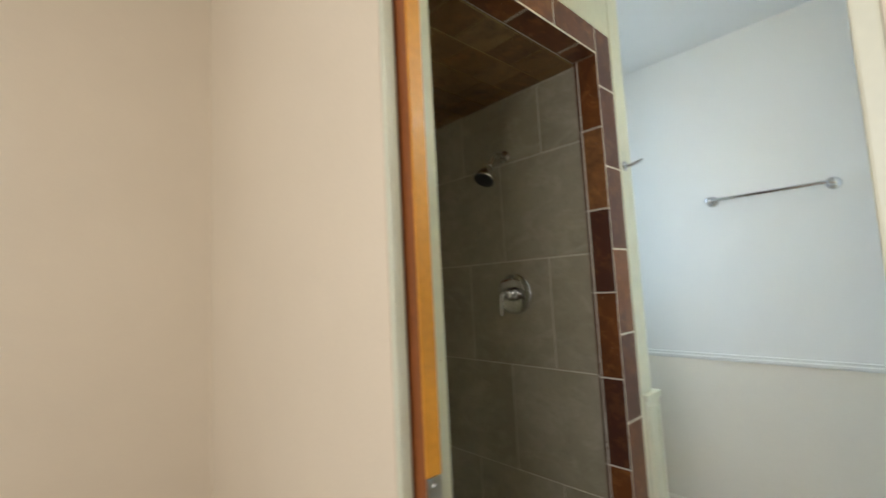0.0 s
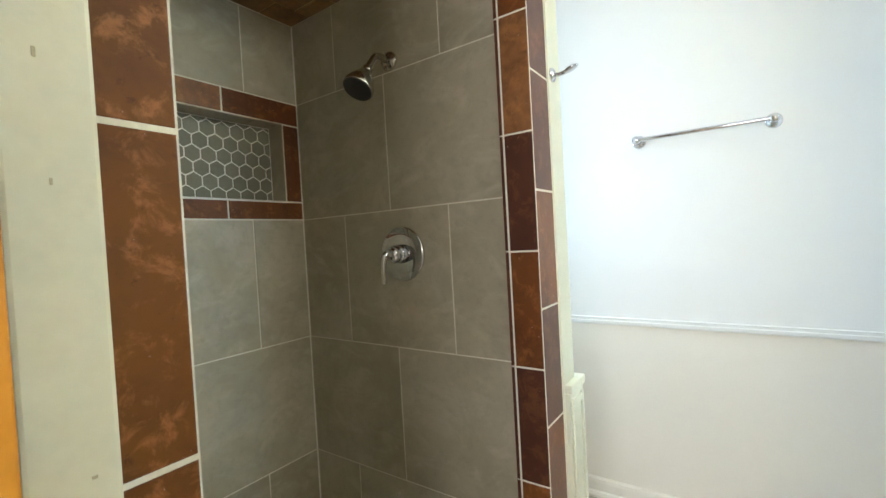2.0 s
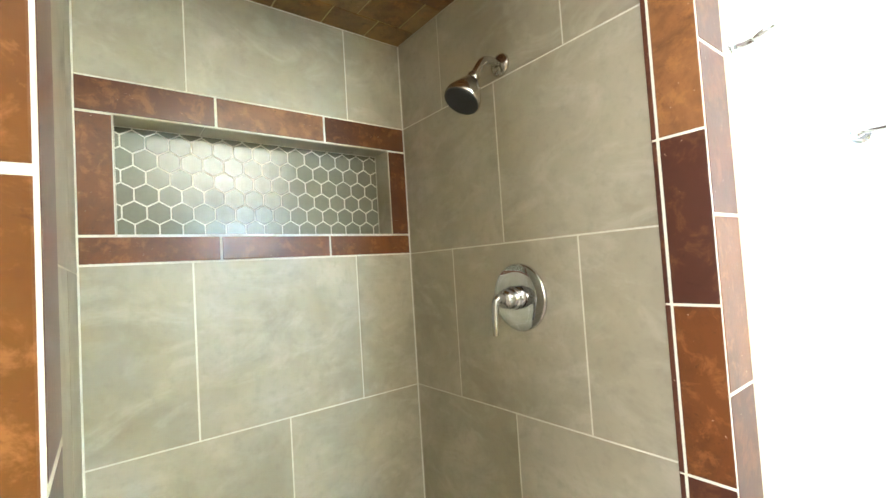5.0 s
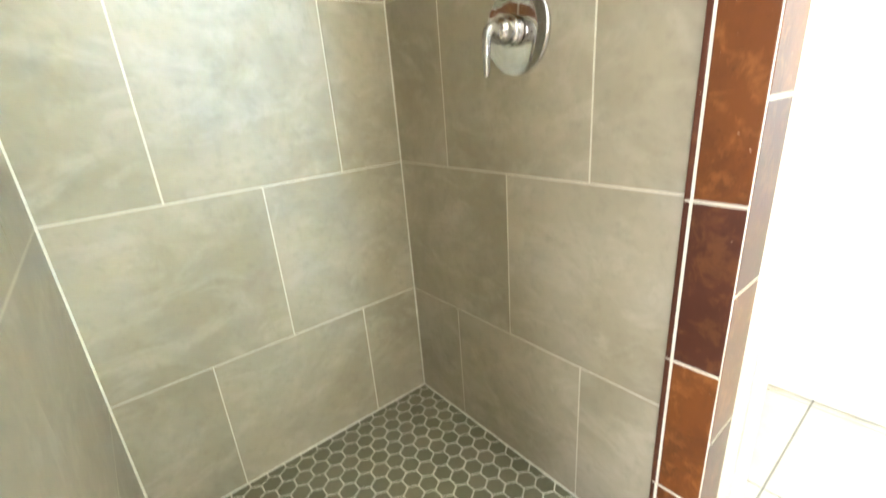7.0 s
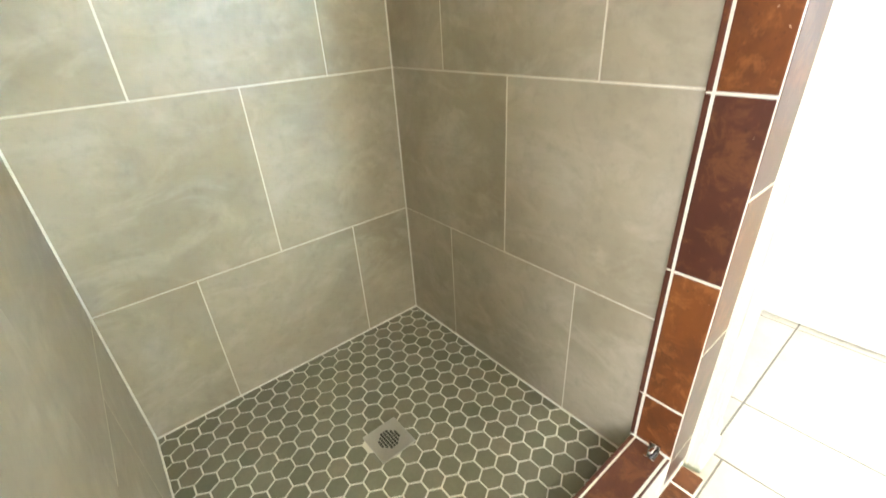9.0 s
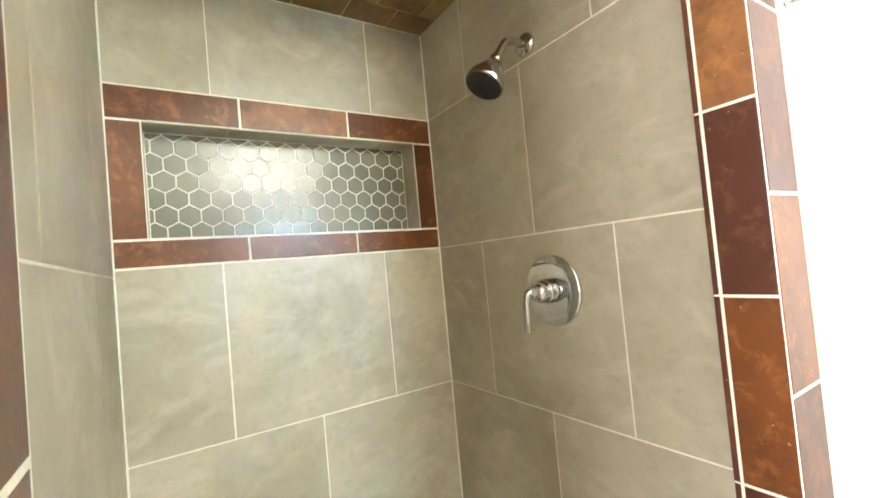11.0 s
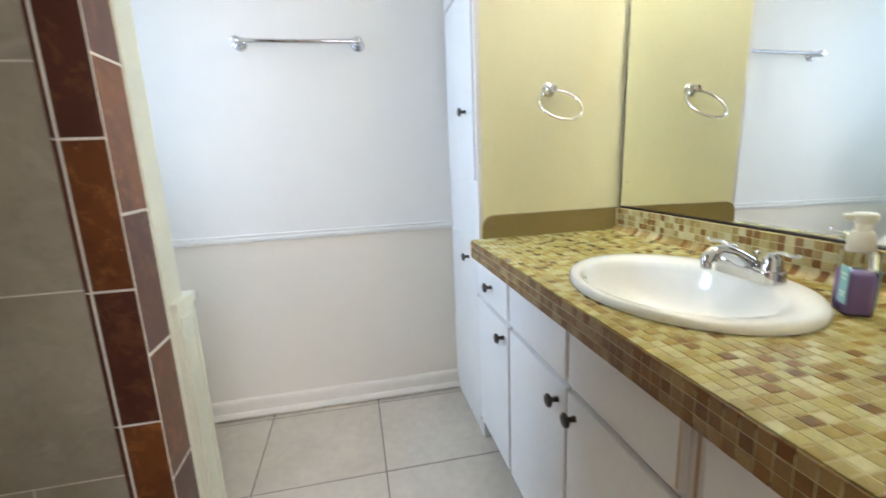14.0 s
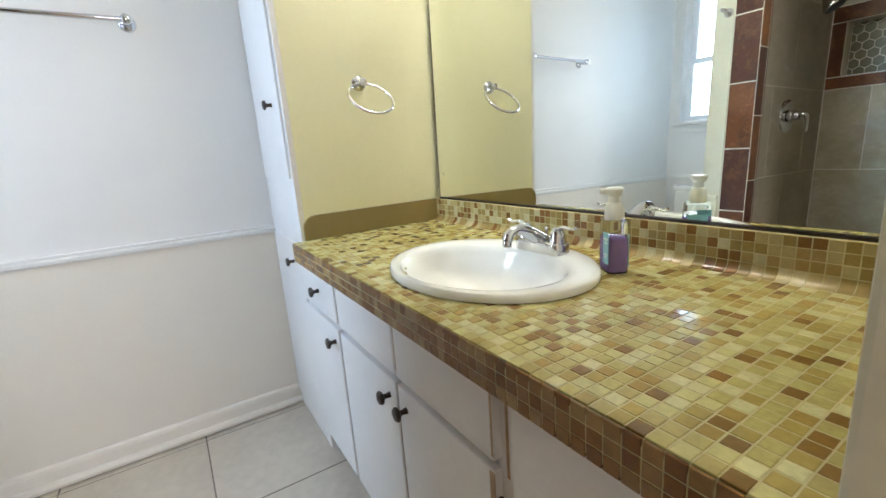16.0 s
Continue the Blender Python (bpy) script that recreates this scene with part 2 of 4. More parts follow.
vinyl = material("window_vinyl", (0.8, 0.81, 0.82), 0.35, vary=0.03, scale=6, grain=90, bump=0.02)
pump_plastic = material("pump_plastic", (0.82, 0.8, 0.70), 0.3, vary=0.03, scale=10, grain=90, bump=0.0)
label_teal = material("label_teal", (0.26, 0.54, 0.58), 0.4, vary=0.15, scale=60, grain=200, bump=0.0)
label_pale = material("label_pale", (0.62, 0.74, 0.72), 0.4, vary=0.08, scale=60, grain=200, bump=0.0)
mirror_glass = material("mirror_silver", (0.90, 0.93, 0.89), 0.0, metal=1.0, vary=0.0, bump=0.0)
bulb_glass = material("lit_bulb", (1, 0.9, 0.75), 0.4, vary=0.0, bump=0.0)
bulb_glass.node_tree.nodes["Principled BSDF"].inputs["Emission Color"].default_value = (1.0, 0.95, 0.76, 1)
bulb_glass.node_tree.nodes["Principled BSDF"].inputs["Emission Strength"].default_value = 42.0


def clear(name, colour, rough=0.03, ior=1.45):
    m = bpy.data.materials.new(name)
    m.use_nodes = True
    b = m.node_tree.nodes["Principled BSDF"]
    b.inputs["Base Color"].default_value = (*colour, 1)
    b.inputs["Transmission Weight"].default_value = 1.0
    b.inputs["Roughness"].default_value, b.inputs["IOR"].default_value = rough, ior
    return m


window_glass = bpy.data.materials.new("window_glass")
window_glass.use_nodes = True
gn, gl = window_glass.node_tree.nodes, window_glass.node_tree.links
gn.remove(gn["Principled BSDF"])
thin, sheen, gloss, facing = (gn.new("ShaderNode" + k) for k in ("BsdfTransparent", "MixShader", "BsdfGlossy", "Fresnel"))
thin.inputs["Color"].default_value = (0.95, 0.97, 0.98, 1)
gloss.inputs["Roughness"].default_value = 0.0
gl.new(facing.outputs["Fac"], sheen.inputs["Fac"])
gl.new(thin.outputs["BSDF"], sheen.inputs[1])
gl.new(gloss.outputs["BSDF"], sheen.inputs[2])
gl.new(sheen.outputs["Shader"], gn["Material Output"].inputs["Surface"])
bottle_plastic = clear("bottle_plastic", (0.9, 0.95, 0.95), 0.05, 1.2)
purple_soap = material("purple_soap", (0.30, 0.19, 0.46), 0.15, vary=0.1, scale=20, grain=60, bump=0.0)


# ---- mesh helpers ----
def mesh_of(bm, name, mat, smooth=False):
    me = bpy.data.meshes.new(name)
    bmesh.ops.recalc_face_normals(bm, faces=bm.faces)
    if smooth:
        for f in bm.faces:
            f.smooth = True
    bm.to_mesh(me)
    bm.free()
    me.materials.append(mat)
    if smooth:
        me.set_sharp_from_angle(angle=radians(38))
    return me


def part(name, bm, mat, parent=None, label="", smooth=False):
    ob = new(name, mesh_of(bm, name, mat, smooth))
    if parent is not None:
        ob.parent = parent
        ob.matrix_parent_inverse = parent.matrix_basis.inverted()
    return tagged(ob, label)


def base(name, x, y, z, label, category, group=""):
    ob = new(name)
    ob.empty_display_size = 0.05
    ob.matrix_basis = pose(x, y, z)
    return tagged(ob, label, category, group)


def box(x0, x1, y0, y1, z0, z1, bevel=0.0, bm=None, segments=2):
    out = bm or bmesh.new()
    b = bmesh.new()
    bmesh.ops.create_cube(b, size=1, matrix=Matrix.LocRotScale(((x0 + x1) / 2, (y0 + y1) / 2, (z0 + z1) / 2), None, (x1 - x0, y1 - y0, z1 - z0)))
    if bevel:
        bmesh.ops.bevel(b, geom=b.edges[:], offset=bevel, segments=segments, affect="EDGES", profile=0.6)
    tmp = bpy.data.meshes.new("tmp")
    b.to_mesh(tmp)
    b.free()
    out.from_mesh(tmp)
    bpy.data.meshes.remove(tmp)
    return out


def lathe(profile, m=None, steps=32, bm=None, sx=1.0, sy=1.0):
    """Turns (radius, height) pairs round the local z axis."""
    bm = bm or bmesh.new()
    rings = []
    for r, h in profile:
        ring = []
        for k in range(steps):
            a = 2 * math.pi * k / steps
            v = Vector((r * sx * math.cos(a), r * sy * math.sin(a), h))
            ring.append(bm.verts.new(m @ v if m else v))
        rings.append(ring)
    for a, b in zip(rings, rings[1:]):
        for k in range(steps):
            bm.faces.new((a[k], a[(k + 1) % steps], b[(k + 1) % steps], b[k]))
    for ring in (rings[0], rings[-1]):
        if (ring[0].co - ring[steps // 2].co).length > 1e-5:
            bm.faces.new(ring)
    return bm


def tube(points, radius, steps=12, bm=None, closed=False, radii=None, flat=1.0):
    bm = bm or bmesh.new()
    pts = [Vector(p) for p in points]
    rings, up = [], None
    for k, p in enumerate(pts):
        if closed:
            d = (pts[(k + 1) % len(pts)] - pts[k - 1]).normalized()
        else:
            d = (pts[min(k + 1, len(pts) - 1)] - pts[max(k - 1, 0)]).normalized()
        if up is None:
            up = Vector((0, 0, 1)) if abs(d.z) < 0.9 else Vector((0, 1, 0))
        side = d.cross(up).normalized()
        up = side.cross(d).normalized()
        r = radii[k] if radii else radius
        rings.append([bm.verts.new(p + r * (math.cos(a) * side + flat * math.sin(a) * up)) for a in (2 * math.pi * j / steps for j in range(steps))])
    pairs = list(zip(rings, rings[1:])) + ([(rings[-1], rings[0])] if closed else [])
    for a, b in pairs:
        for k in range(steps):
            bm.faces.new((a[k], a[(k + 1) % steps], b[(k + 1) % steps], b[k]))
    if not closed:
        bm.faces.new(rings[0])
        bm.faces.new(rings[-1])
    return bm


def arc(pts, n=8):
    """A smooth line through the given points."""
    p = [Vector(q) for q in pts]
    p = [2 * p[0] - p[1]] + p + [2 * p[-1] - p[-2]]
    out = []
    for i in range(1, len(p) - 2):
        for k in range(n):
            t = k / n
            a, b, c, d = p[i - 1:i + 3]
            out.append(0.5 * (2 * b + (c - a) * t + (2 * a - 5 * b + 4 * c - d) * t * t + (3 * b - a - 3 * c + d) * t ** 3))
    return out + [p[-2]]


def extrude_profile(profile, axis, a, b, bm=None):
    """Sweeps a closed outline along x ('x': outline in y, z) or y ('y': outline in x, z)."""
    bm = bm or bmesh.new()
    rows = [[bm.verts.new((t, u, v) if axis == "x" else (u, t, v)) for u, v in profile] for t in (a, b)]
    n = len(profile)
    for k in range(n):
        bm.faces.new((rows[0][k], rows[0][(k + 1) % n], rows[1][(k + 1) % n], rows[1][k]))
    bm.faces.new(rows[0])
    bm.faces.new(rows[1])
    return bm


def setting(name, bm, mat, label, category="", smooth=False):
    ob = part(name, bm, mat, None, label, smooth)
    return tagged(ob, "", category, "", "structure")


# ---- plan ----
XL, XV, YB = 0.858, 1.768, 2.06          # shower walls: left, valve, back
YF = 1.066                               # shower front
XT, YM = 2.70, -0.446                    # towel wall, mirror wall
DOOR0, DOOR1 = 0.353, 0.955              # doorway along y
HX0, HX1 = 0.68, 0.781                   # doorway wall along x
CEIL, SHCEIL = 2.42, 2.09
WX0, WX1, WZ0, WZ1 = 1.99, 2.62, 1.235, 2.125   # window opening
NX0, NX1, NZ0, NZ1 = 0.932, 1.698, 1.403, 1.697   # niche opening

# ---- structure ----
floor = setting("floor", box(HX0, XT + 0.1, YM - 0.1, YB + 0.1, -0.12, -0.0112), floor_grout, "beige ceramic tile bathroom floor with dark joints", "floor")
setting("floor_hall", box(-1.6, HX0 - 0.002, -1.6, 2.2, -0.12, -0.012), carpet, "brown carpet floor of the hall", "floor")
wall_towel = setting("wall_east", box(XT, XT + 0.12, YM - 0.12, YB + 0.14, -0.1, CEIL), white_paint, "white painted wall carrying a towel bar", "wall")
setting("wall_east_wainscot", box(XT - 0.003, XT - 0.0005, 0.16, YB, 0.0, 0.82), cream_paint, "off-white painted lower wall below the chair rail", "wall")
bm = box(1.93, WX0, YB, YB + 0.14, -0.1, CEIL)
box(WX1, XT, YB, YB + 0.14, -0.1, CEIL, bm=bm)
box(WX0, WX1, YB, YB + 0.14, -0.1, WZ0, bm=bm)
box(WX0, WX1, YB, YB + 0.14, WZ1, CEIL, bm=bm)
setting("wall_north", bm, white_paint, "white painted wall with a window", "wall")
setting("wall_south", box(HX0, XT, YM - 0.12, YM, -0.1, CEIL), white_paint, "white painted wall behind the mirror", "wall")
bm = box(HX0, HX1 - 0.002, YM, DOOR0 - 0.016, -0.1, CEIL)
box(HX0, HX1 - 0.002, DOOR0 - 0.016, 1.06, 2.045, CEIL, bm=bm)
setting("wall_west", bm, white_paint, "white painted wall with a pocket door opening", "wall")
setting("wall_hall_east", box(HX0 - 0.012, HX0 + 0.010, DOOR1 + 0.0145, 2.1, -0.1, CEIL), hall_paint, "beige painted hall wall beside the doorway", "wall")
setting("wall_hall_east_low", box(HX0 - 0.012, HX0 - 0.001, -1.6, DOOR0 - 0.018, -0.1, CEIL), hall_paint, "beige painted hall wall", "wall")
setting("wall_hall_header", box(HX0 - 0.012, HX0 - 0.001, DOOR0 - 0.018, DOOR1 + 0.013, 2.046, CEIL), hall_paint, "beige painted hall wall over the doorway", "wall")
setting("wall_pocket", box(0.7525, HX1 - 0.002, DOOR1 + 0.0145, 1.062, -0.1, 2.04), trim_paint, "cream painted wall end beside the shower", "wall")
setting("wall_hall_north", box(-1.6, XL - 0.01, 2.1, 2.2, -0.1, CEIL), hall_paint, "beige painted hall end wall", "wall")
setting("wall_hall_south", box(-1.6, HX0 - 0.012, -1.7, -1.6, -0.1, CEIL), hall_paint, "beige painted hall wall", "wall")
# unseen wall; its opening is added for the hall daylight lamp
bm = box(-1.72, -1.6, -1.7, -0.55, -0.1, CEIL)
box(-1.72, -1.6, 0.85, 2.2, -0.1, CEIL, bm=bm)
box(-1.72, -1.6, -0.55, 0.85, -0.1, 0.85, bm=bm)
box(-1.72, -1.6, -0.55, 0.85, 2.15, CEIL, bm=bm)
setting("wall_hall_west", bm, hall_paint, "beige painted hall wall with an opening added for daylight", "wall")
setting("ceiling", box(HX0, XT, YM, YB, CEIL, CEIL + 0.1), ceiling_paint, "white painted bathroom ceiling", "ceiling")
setting("ceiling_hall", box(-1.6, HX0 - 0.001, -1.6, 2.2, CEIL, CEIL + 0.1), ceiling_paint, "white painted hall ceiling", "ceiling")
setting("ground", box(-60, 60, -60, 60, -0.6, -0.5), carpet, "dry grass ground outside the house", "ground")

# chair rail and skirting
RAIL = [(0, 0.806), (-0.006, 0.806), (-0.008, 0.811), (-0.014, 0.813), (-0.015, 0.824), (-0.010, 0.826), (-0.009, 0.832), (-0.013, 0.834), (-0.013, 0.839), (0, 0.840)]
SKIRT = [(0, 0.0), (-0.030, 0.0), (-0.031, 0.012), (-0.024, 0.024), (-0.016, 0.028), (-0.015, 0.066), (-0.012, 0.078), (-0.004, 0.084), (0, 0.085)]
setting("trim_chair_rail", extrude_profile([(XT + u, v - 0.005) for u, v in RAIL], "y", 0.16, YB), white_paint, "white painted wooden chair rail", "trim")
setting("baseboard", extrude_profile([(XT - 0.003 + u, v - 0.004) for u, v in SKIRT], "y", 0.16, YB), cream_paint, "cream painted wooden skirting board with shoe moulding", "trim")
setting("trim_chair_rail_north", extrude_profile([(YB + u, v - 0.005) for u, v in RAIL], "x", 1.97, XT - 0.03), white_paint, "white painted wooden chair rail under the window", "trim")

# wall between shower and window nook, with its painted front board
setting("wall_shower_east", box(XV + 0.008, 1.932, YF + 0.09, YB + 0.14, -0.1, CEIL), white_paint, "white painted wall beside the shower", "wall")
setting("wall_shower_front", box(1.845, 1.932, YF - 0.004, YF + 0.09, -0.02, CEIL), trim_paint, "cream painted board beside the shower opening", "wall")
bm = box(1.932, 1.962, YF + 0.004, YB - 0.01, -0.02, 0.775)
box(1.85, 1.962, YF - 0.018, YF - 0.004, -0.02, 0.775, bm=bm)
setting("wall_shower_wainscot", bm, trim_paint, "cream painted wainscot panel beside the shower", "wall")
bm = extrude_profile([(YF - 0.018 + u * 0.55, v - 0.006) for u, v in SKIRT], "x", 1.852, 1.975)
box(1.9625, 1.975, YF - 0.017, YB - 0.01, -0.006, 0.078, 0.003, bm=bm)
setting("baseboard_wainscot", bm, trim_paint, "cream painted skirting below the wainscot", "trim")
bm = box(1.932, 1.974, YF - 0.024, YB - 0.01, 0.775, 0.80, 0.004)
box(1.85, 1.935, YF - 0.024, YF - 0.002, 0.775, 0.80, 0.004, bm=bm)
setting("trim_wainscot_cap", bm, trim_paint, "cream painted wainscot cap moulding", "trim")
bm = box(1.862, 1.876, YF - 0.024, YF - 0.018, 0.03, 0.76, 0.002)
box(1.938, 1.952, YF - 0.024, YF - 0.018, 0.03, 0.76, 0.002, bm=bm)
box(1.876, 1.938, YF - 0.024, YF - 0.018, 0.735, 0.755, 0.002, bm=bm)
setting("trim_wainscot_frame", bm, trim_paint, "cream painted moulding on the wainscot", "trim")

# shower shell
shower_left = setting("wall_shower_west", box(0.79, XL - 0.0007, YF + 0.01, YB + 0.14, -0.1, CEIL), grout, "grey porcelain tiled shower side wall", "wall")
shower_valve = setting("wall_shower_valve", box(XV + 0.0007, XV + 0.008, YF + 0.09, YB, -0.1, SHCEIL + 0.05), grout, "grey porcelain tiled shower wall with the valve", "wall")
bm = box(XL - 0.008, NX0, YB + 0.0007, YB + 0.14, -0.1, CEIL)
box(NX1, XV + 0.008, YB + 0.0007, YB + 0.14, -0.1, CEIL, bm=bm)
box(NX0, NX1, YB + 0.0007, YB + 0.14, -0.1, NZ0, bm=bm)
box(NX0, NX1, YB + 0.0007, YB + 0.14, NZ1, CEIL, bm=bm)
box(NX0, NX1, YB + 0.0837, YB + 0.14, NZ0, NZ1, bm=bm)
shower_back = setting("wall_shower_back", bm, grout, "grey porcelain tiled shower back wall with a recessed niche", "wall")
jamb_right = setting("wall_shower_jamb_east", box(1.7268, 1.8445, YF + 0.0008, YF + 0.0935, -0.02, 2.19), grout, "brown tiled shower opening edge", "wall")
jamb_left = setting("wall_shower_jamb_west", box(HX1, XL + 0.0232, YF + 0.0008, YF + 0.0985, -0.02, 2.19), grout, "brown tiled shower opening edge", "wall")
header = setting("wall_shower_header", box(XL + 0.0235, 1.7265, YF + 0.0008, YF + 0.0985, 2.0816, 2.1895), grout, "brown tiled and cream painted wall over the shower opening", "wall")
setting("wall_shower_header_side", box(HX1, 1.8445, YF - 0.001, YF + 0.0985, 2.1905, CEIL - 0.001), trim_paint, "cream painted wall over the shower opening", "wall")
shower_floor = setting("floor_shower", box(XL - 0.008, XV + 0.004, YF + 0.05, YB + 0.002, -0.1, 0.0003), grout, "olive grey hexagon mosaic shower floor", "floor")
curb = setting("floor_shower_curb", box(XL + 0.024, 1.7265, YF + 0.0035, YF + 0.089, -0.01, 0.1262), grout, "shower curb with brown tile top and white front", "floor")
caulk = material("white_caulk", (0.80, 0.78, 0.70), 0.45, vary=0.08, scale=30, grain=160, bump=0.1)


def bead(a, b, lean):
    """A slim rounded caulk line from a to b, pressed into a corner."""
    n = 14
    pts = [Vector(a).lerp(Vector(b), k / n) + Vector(lean) for k in range(n + 1)]
    return tube(pts, 0.003, 8, radii=[0.003 + random.uniform(-0.0005, 0.0006) for _ in pts])


setting("trim_caulk_back_west", bead((XL, YB, 0.004), (XL, YB, SHCEIL - 0.004), (0.001, -0.001, 0)), caulk, "white caulk line in the shower corner", "caulk")
setting("trim_caulk_back_east", bead((XV, YB, 0.004), (XV, YB, SHCEIL - 0.004), (-0.0005, -0.0005, 0)), caulk, "white caulk line in the shower corner", "caulk")
setting("trim_caulk_floor_back", bead((XL + 0.004, YB, 0.001), (XV - 0.004, YB, 0.001), (0, -0.001, 0.001)), caulk, "white caulk line along the shower floor", "caulk")
setting("trim_caulk_floor_valve", bead((XV, YF + 0.096, 0.001), (XV, YB - 0.004, 0.001), (-0.001, 0, 0.001)), caulk, "white caulk line along the shower floor", "caulk")
setting("trim_caulk_floor_west", bead((XL, YF + 0.1, 0.001), (XL, YB - 0.004, 0.001), (0.001, 0, 0.001)), caulk, "white caulk line along the shower floor", "caulk")
bm = bmesh.new()
tc = 0.155
for i in range(8):
    for j in range(8):
        x0 = XL + (i - (j % 2) * 0.5) * tc
        y1 = YB - 0.105 - (j - 1) * tc
        x1, y0 = x0 + tc - 0.004, y1 - tc + 0.004
        x0, x1, y0, y1 = max(x0, XL), min(x1, XV), max(y0, YF + 0.1), min(y1, YB)
        if x1 - x0 > 0.01 and y1 - y0 > 0.01:
            box(x0, x1, y0, y1, SHCEIL + random.uniform(-0.0012, 0.0012), SHCEIL + 0.008, 0.0015, bm=bm, segments=1)
shower_ceiling = setting("ceiling_shower", bm, ceiling_tile, "brown glazed tile shower ceiling", "ceiling")
setting("ceiling_shower_bed", box(XL - 0.005, XV + 0.002, YF + 0.0985, YB + 0.002, SHCEIL + 0.0035, SHCEIL + 0.1), mosaic_grout, "tan grout bed of the shower ceiling", "ceiling")

# ---- doorway ----
door = base("pocket_door", 0.7187, 1.2, 0, "orange stained wooden pocket door slid into the wall", "door")
part("panel", box(0.7015, 0.7360, 0.932, 1.530, 0.015, 2.03, 0.002), door_face, door, "red-brown door face, colour darkened for shade")
part("edge", box(0.7018, 0.7357, 0.9285, 0.9335, 0.910, 2.03, 0.0015), door_wood, door, "orange stained door edge")
part("edge", box(0.7018, 0.7357, 0.9285, 0.9335, 0.015, 0.790, 0.0015), door_wood, door, "orange stained door edge")
latch = part("edge_pull", box(0.7028, 0.7347, 0.9288, 0.9335, 0.791, 0.909, 0.002), stainless, door, "worn metal edge pull")
for z in (0.895, 0.805):
    part("screw", lathe([(0.0001, 0.003), (0.003, 0.0028), (0.0042, 0.001), (0.0042, 0)], pose(0.7187, 0.9290, z, 90), 12), stainless, latch)
setting("trim_door_stop_bath", box(0.7400, 0.7865, 0.9580, 0.9690, -0.01, 2.045, 0.003), trim_paint, "chipped cream painted door jamb strip", "trim")
setting("trim_door_stop_hall", box(HX0 - 0.013, 0.6945, 0.9560, 0.9690, -0.01, 2.045, 0.005), trim_paint, "cream painted door jamb strip", "trim")
setting("trim_door_jamb", box(HX0 - 0.010, 0.7885, DOOR0 - 0.018, DOOR0, -0.01, 2.045, 0.003), trim_paint, "cream painted door jamb", "trim")
setting("trim_door_head", box(HX0 - 0.010, HX1 + 0.002, DOOR0, DOOR1 - 0.002, 2.03, 2.045, 0.002), trim_paint, "cream painted door head", "trim")
chip_paint = material("chipped_wood", (0.42, 0.38, 0.25), 0.8, vary=0.3, scale=60, grain=300, bump=0.2)
bm = bmesh.new()
for x, z, w, h in ((0.7585, 1.345, 0.002, 0.006), (0.762, 1.272, 0.0015, 0.004), (0.772, 1.095, 0.003, 0.002), (0.768, 1.392, 0.0015, 0.002)):
    box(x - w / 2, x + w / 2, 0.9576, 0.9582, z - h / 2, z + h / 2, 0.0002, bm=bm, segments=1)
box(0.7402, 0.7430, 0.9574, 0.9584, 1.375, 1.390, 0.0003, bm=bm, segments=1)
setting("trim_paint_chips", bm, chip_paint, "small chips in the jamb paint", "trim")
strike = base("strike_plate", 0.727, DOOR0, 0.92, "worn metal strike plate on the door jamb", "strike plate")
part("plate", box(0.712, 0.742, DOOR0 - 0.0005, DOOR0 + 0.002, 0.87, 0.98, 0.0008), stainless, strike)
for z in (0.882, 0.968):
    part("screw", lathe([(0.0001, 0.0025), (0.003, 0.002), (0.0042, 0.0)], pose(0.727, DOOR0 + 0.0018, z, -90), 12), stainless, strike)

# ---- tiles: each piece an object on a shared mesh ----
TILE_CACHE = {}
FACE = {
    "-y": Matrix(((1, 0, 0), (0, 0, -1), (0, 1, 0))),
    "-x": Matrix(((0, 0, -1), (-1, 0, 0), (0, 1, 0))),
    "+x": Matrix(((0, 0, 1), (1, 0, 0), (0, 1, 0))),
    "+y": Matrix(((-1, 0, 0), (0, 0, 1), (0, 1, 0))),
    "+z": Matrix(((1, 0, 0), (0, 1, 0), (0, 0, 1))),
    "-z": Matrix(((1, 0, 0), (0, -1, 0), (0, 0, -1))),
}


def tile_mesh(w, h, t, bev, mat):
    key = (round(w, 4), round(h, 4), t, bev, mat.name)
    if key not in TILE_CACHE:
        o = [(-w / 2, -h / 2), (w / 2, -h / 2), (w / 2, h / 2), (-w / 2, h / 2)]
        i = [(x - math.copysign(bev, x), y - math.copysign(bev, y)) for x, y in o]
        verts = [(x, y, -t) for x, y in o] + [(x, y, -bev * 0.6) for x, y in o] + [(x, y, 0) for x, y in i]
        faces = [(8, 9, 10, 11)]
        for k in range(4):
            n = (k + 1) % 4
            faces += [(k, n, 4 + n, 4 + k), (4 + k, 4 + n, 8 + n, 8 + k)]
        me = bpy.data.meshes.new("tile")
        me.from_pydata(verts, [], faces)
        me.materials.append(mat)
        TILE_CACHE[key] = me
    return TILE_CACHE[key]


def lay(parent, mat, face, level, u0, u1, v0, v1, gap=0.0028, t=0.007, bev=0.0012, uneven=0.0006, name="tile"):
    """One tile on a plane: u, v are x, z on -y and +y walls, y, z on x walls, x, y on the floor."""
    me = tile_mesh(u1 - u0 - gap, v1 - v0 - gap, t, bev, mat)
    u, v, c = (u0 + u1) / 2, (v0 + v1) / 2, level
    normal = FACE[face] @ Vector((0, 0, 1))
    p = Vector({"y": (u, c, v), "x": (c, u, v), "z": (u, v, c)}[face[1]]) + normal * random.uniform(-uneven, uneven)
    ob = new(name, me)
    ob.parent = parent
    ob.matrix_basis = Matrix.Translation(p) @ FACE[face].to_4x4()
    return ob


def runs(a, b, cuts):
    e = [a] + sorted(c for c in cuts if a + 0.012 < c < b - 0.012) + [b]
    return list(zip(e, e[1:]))


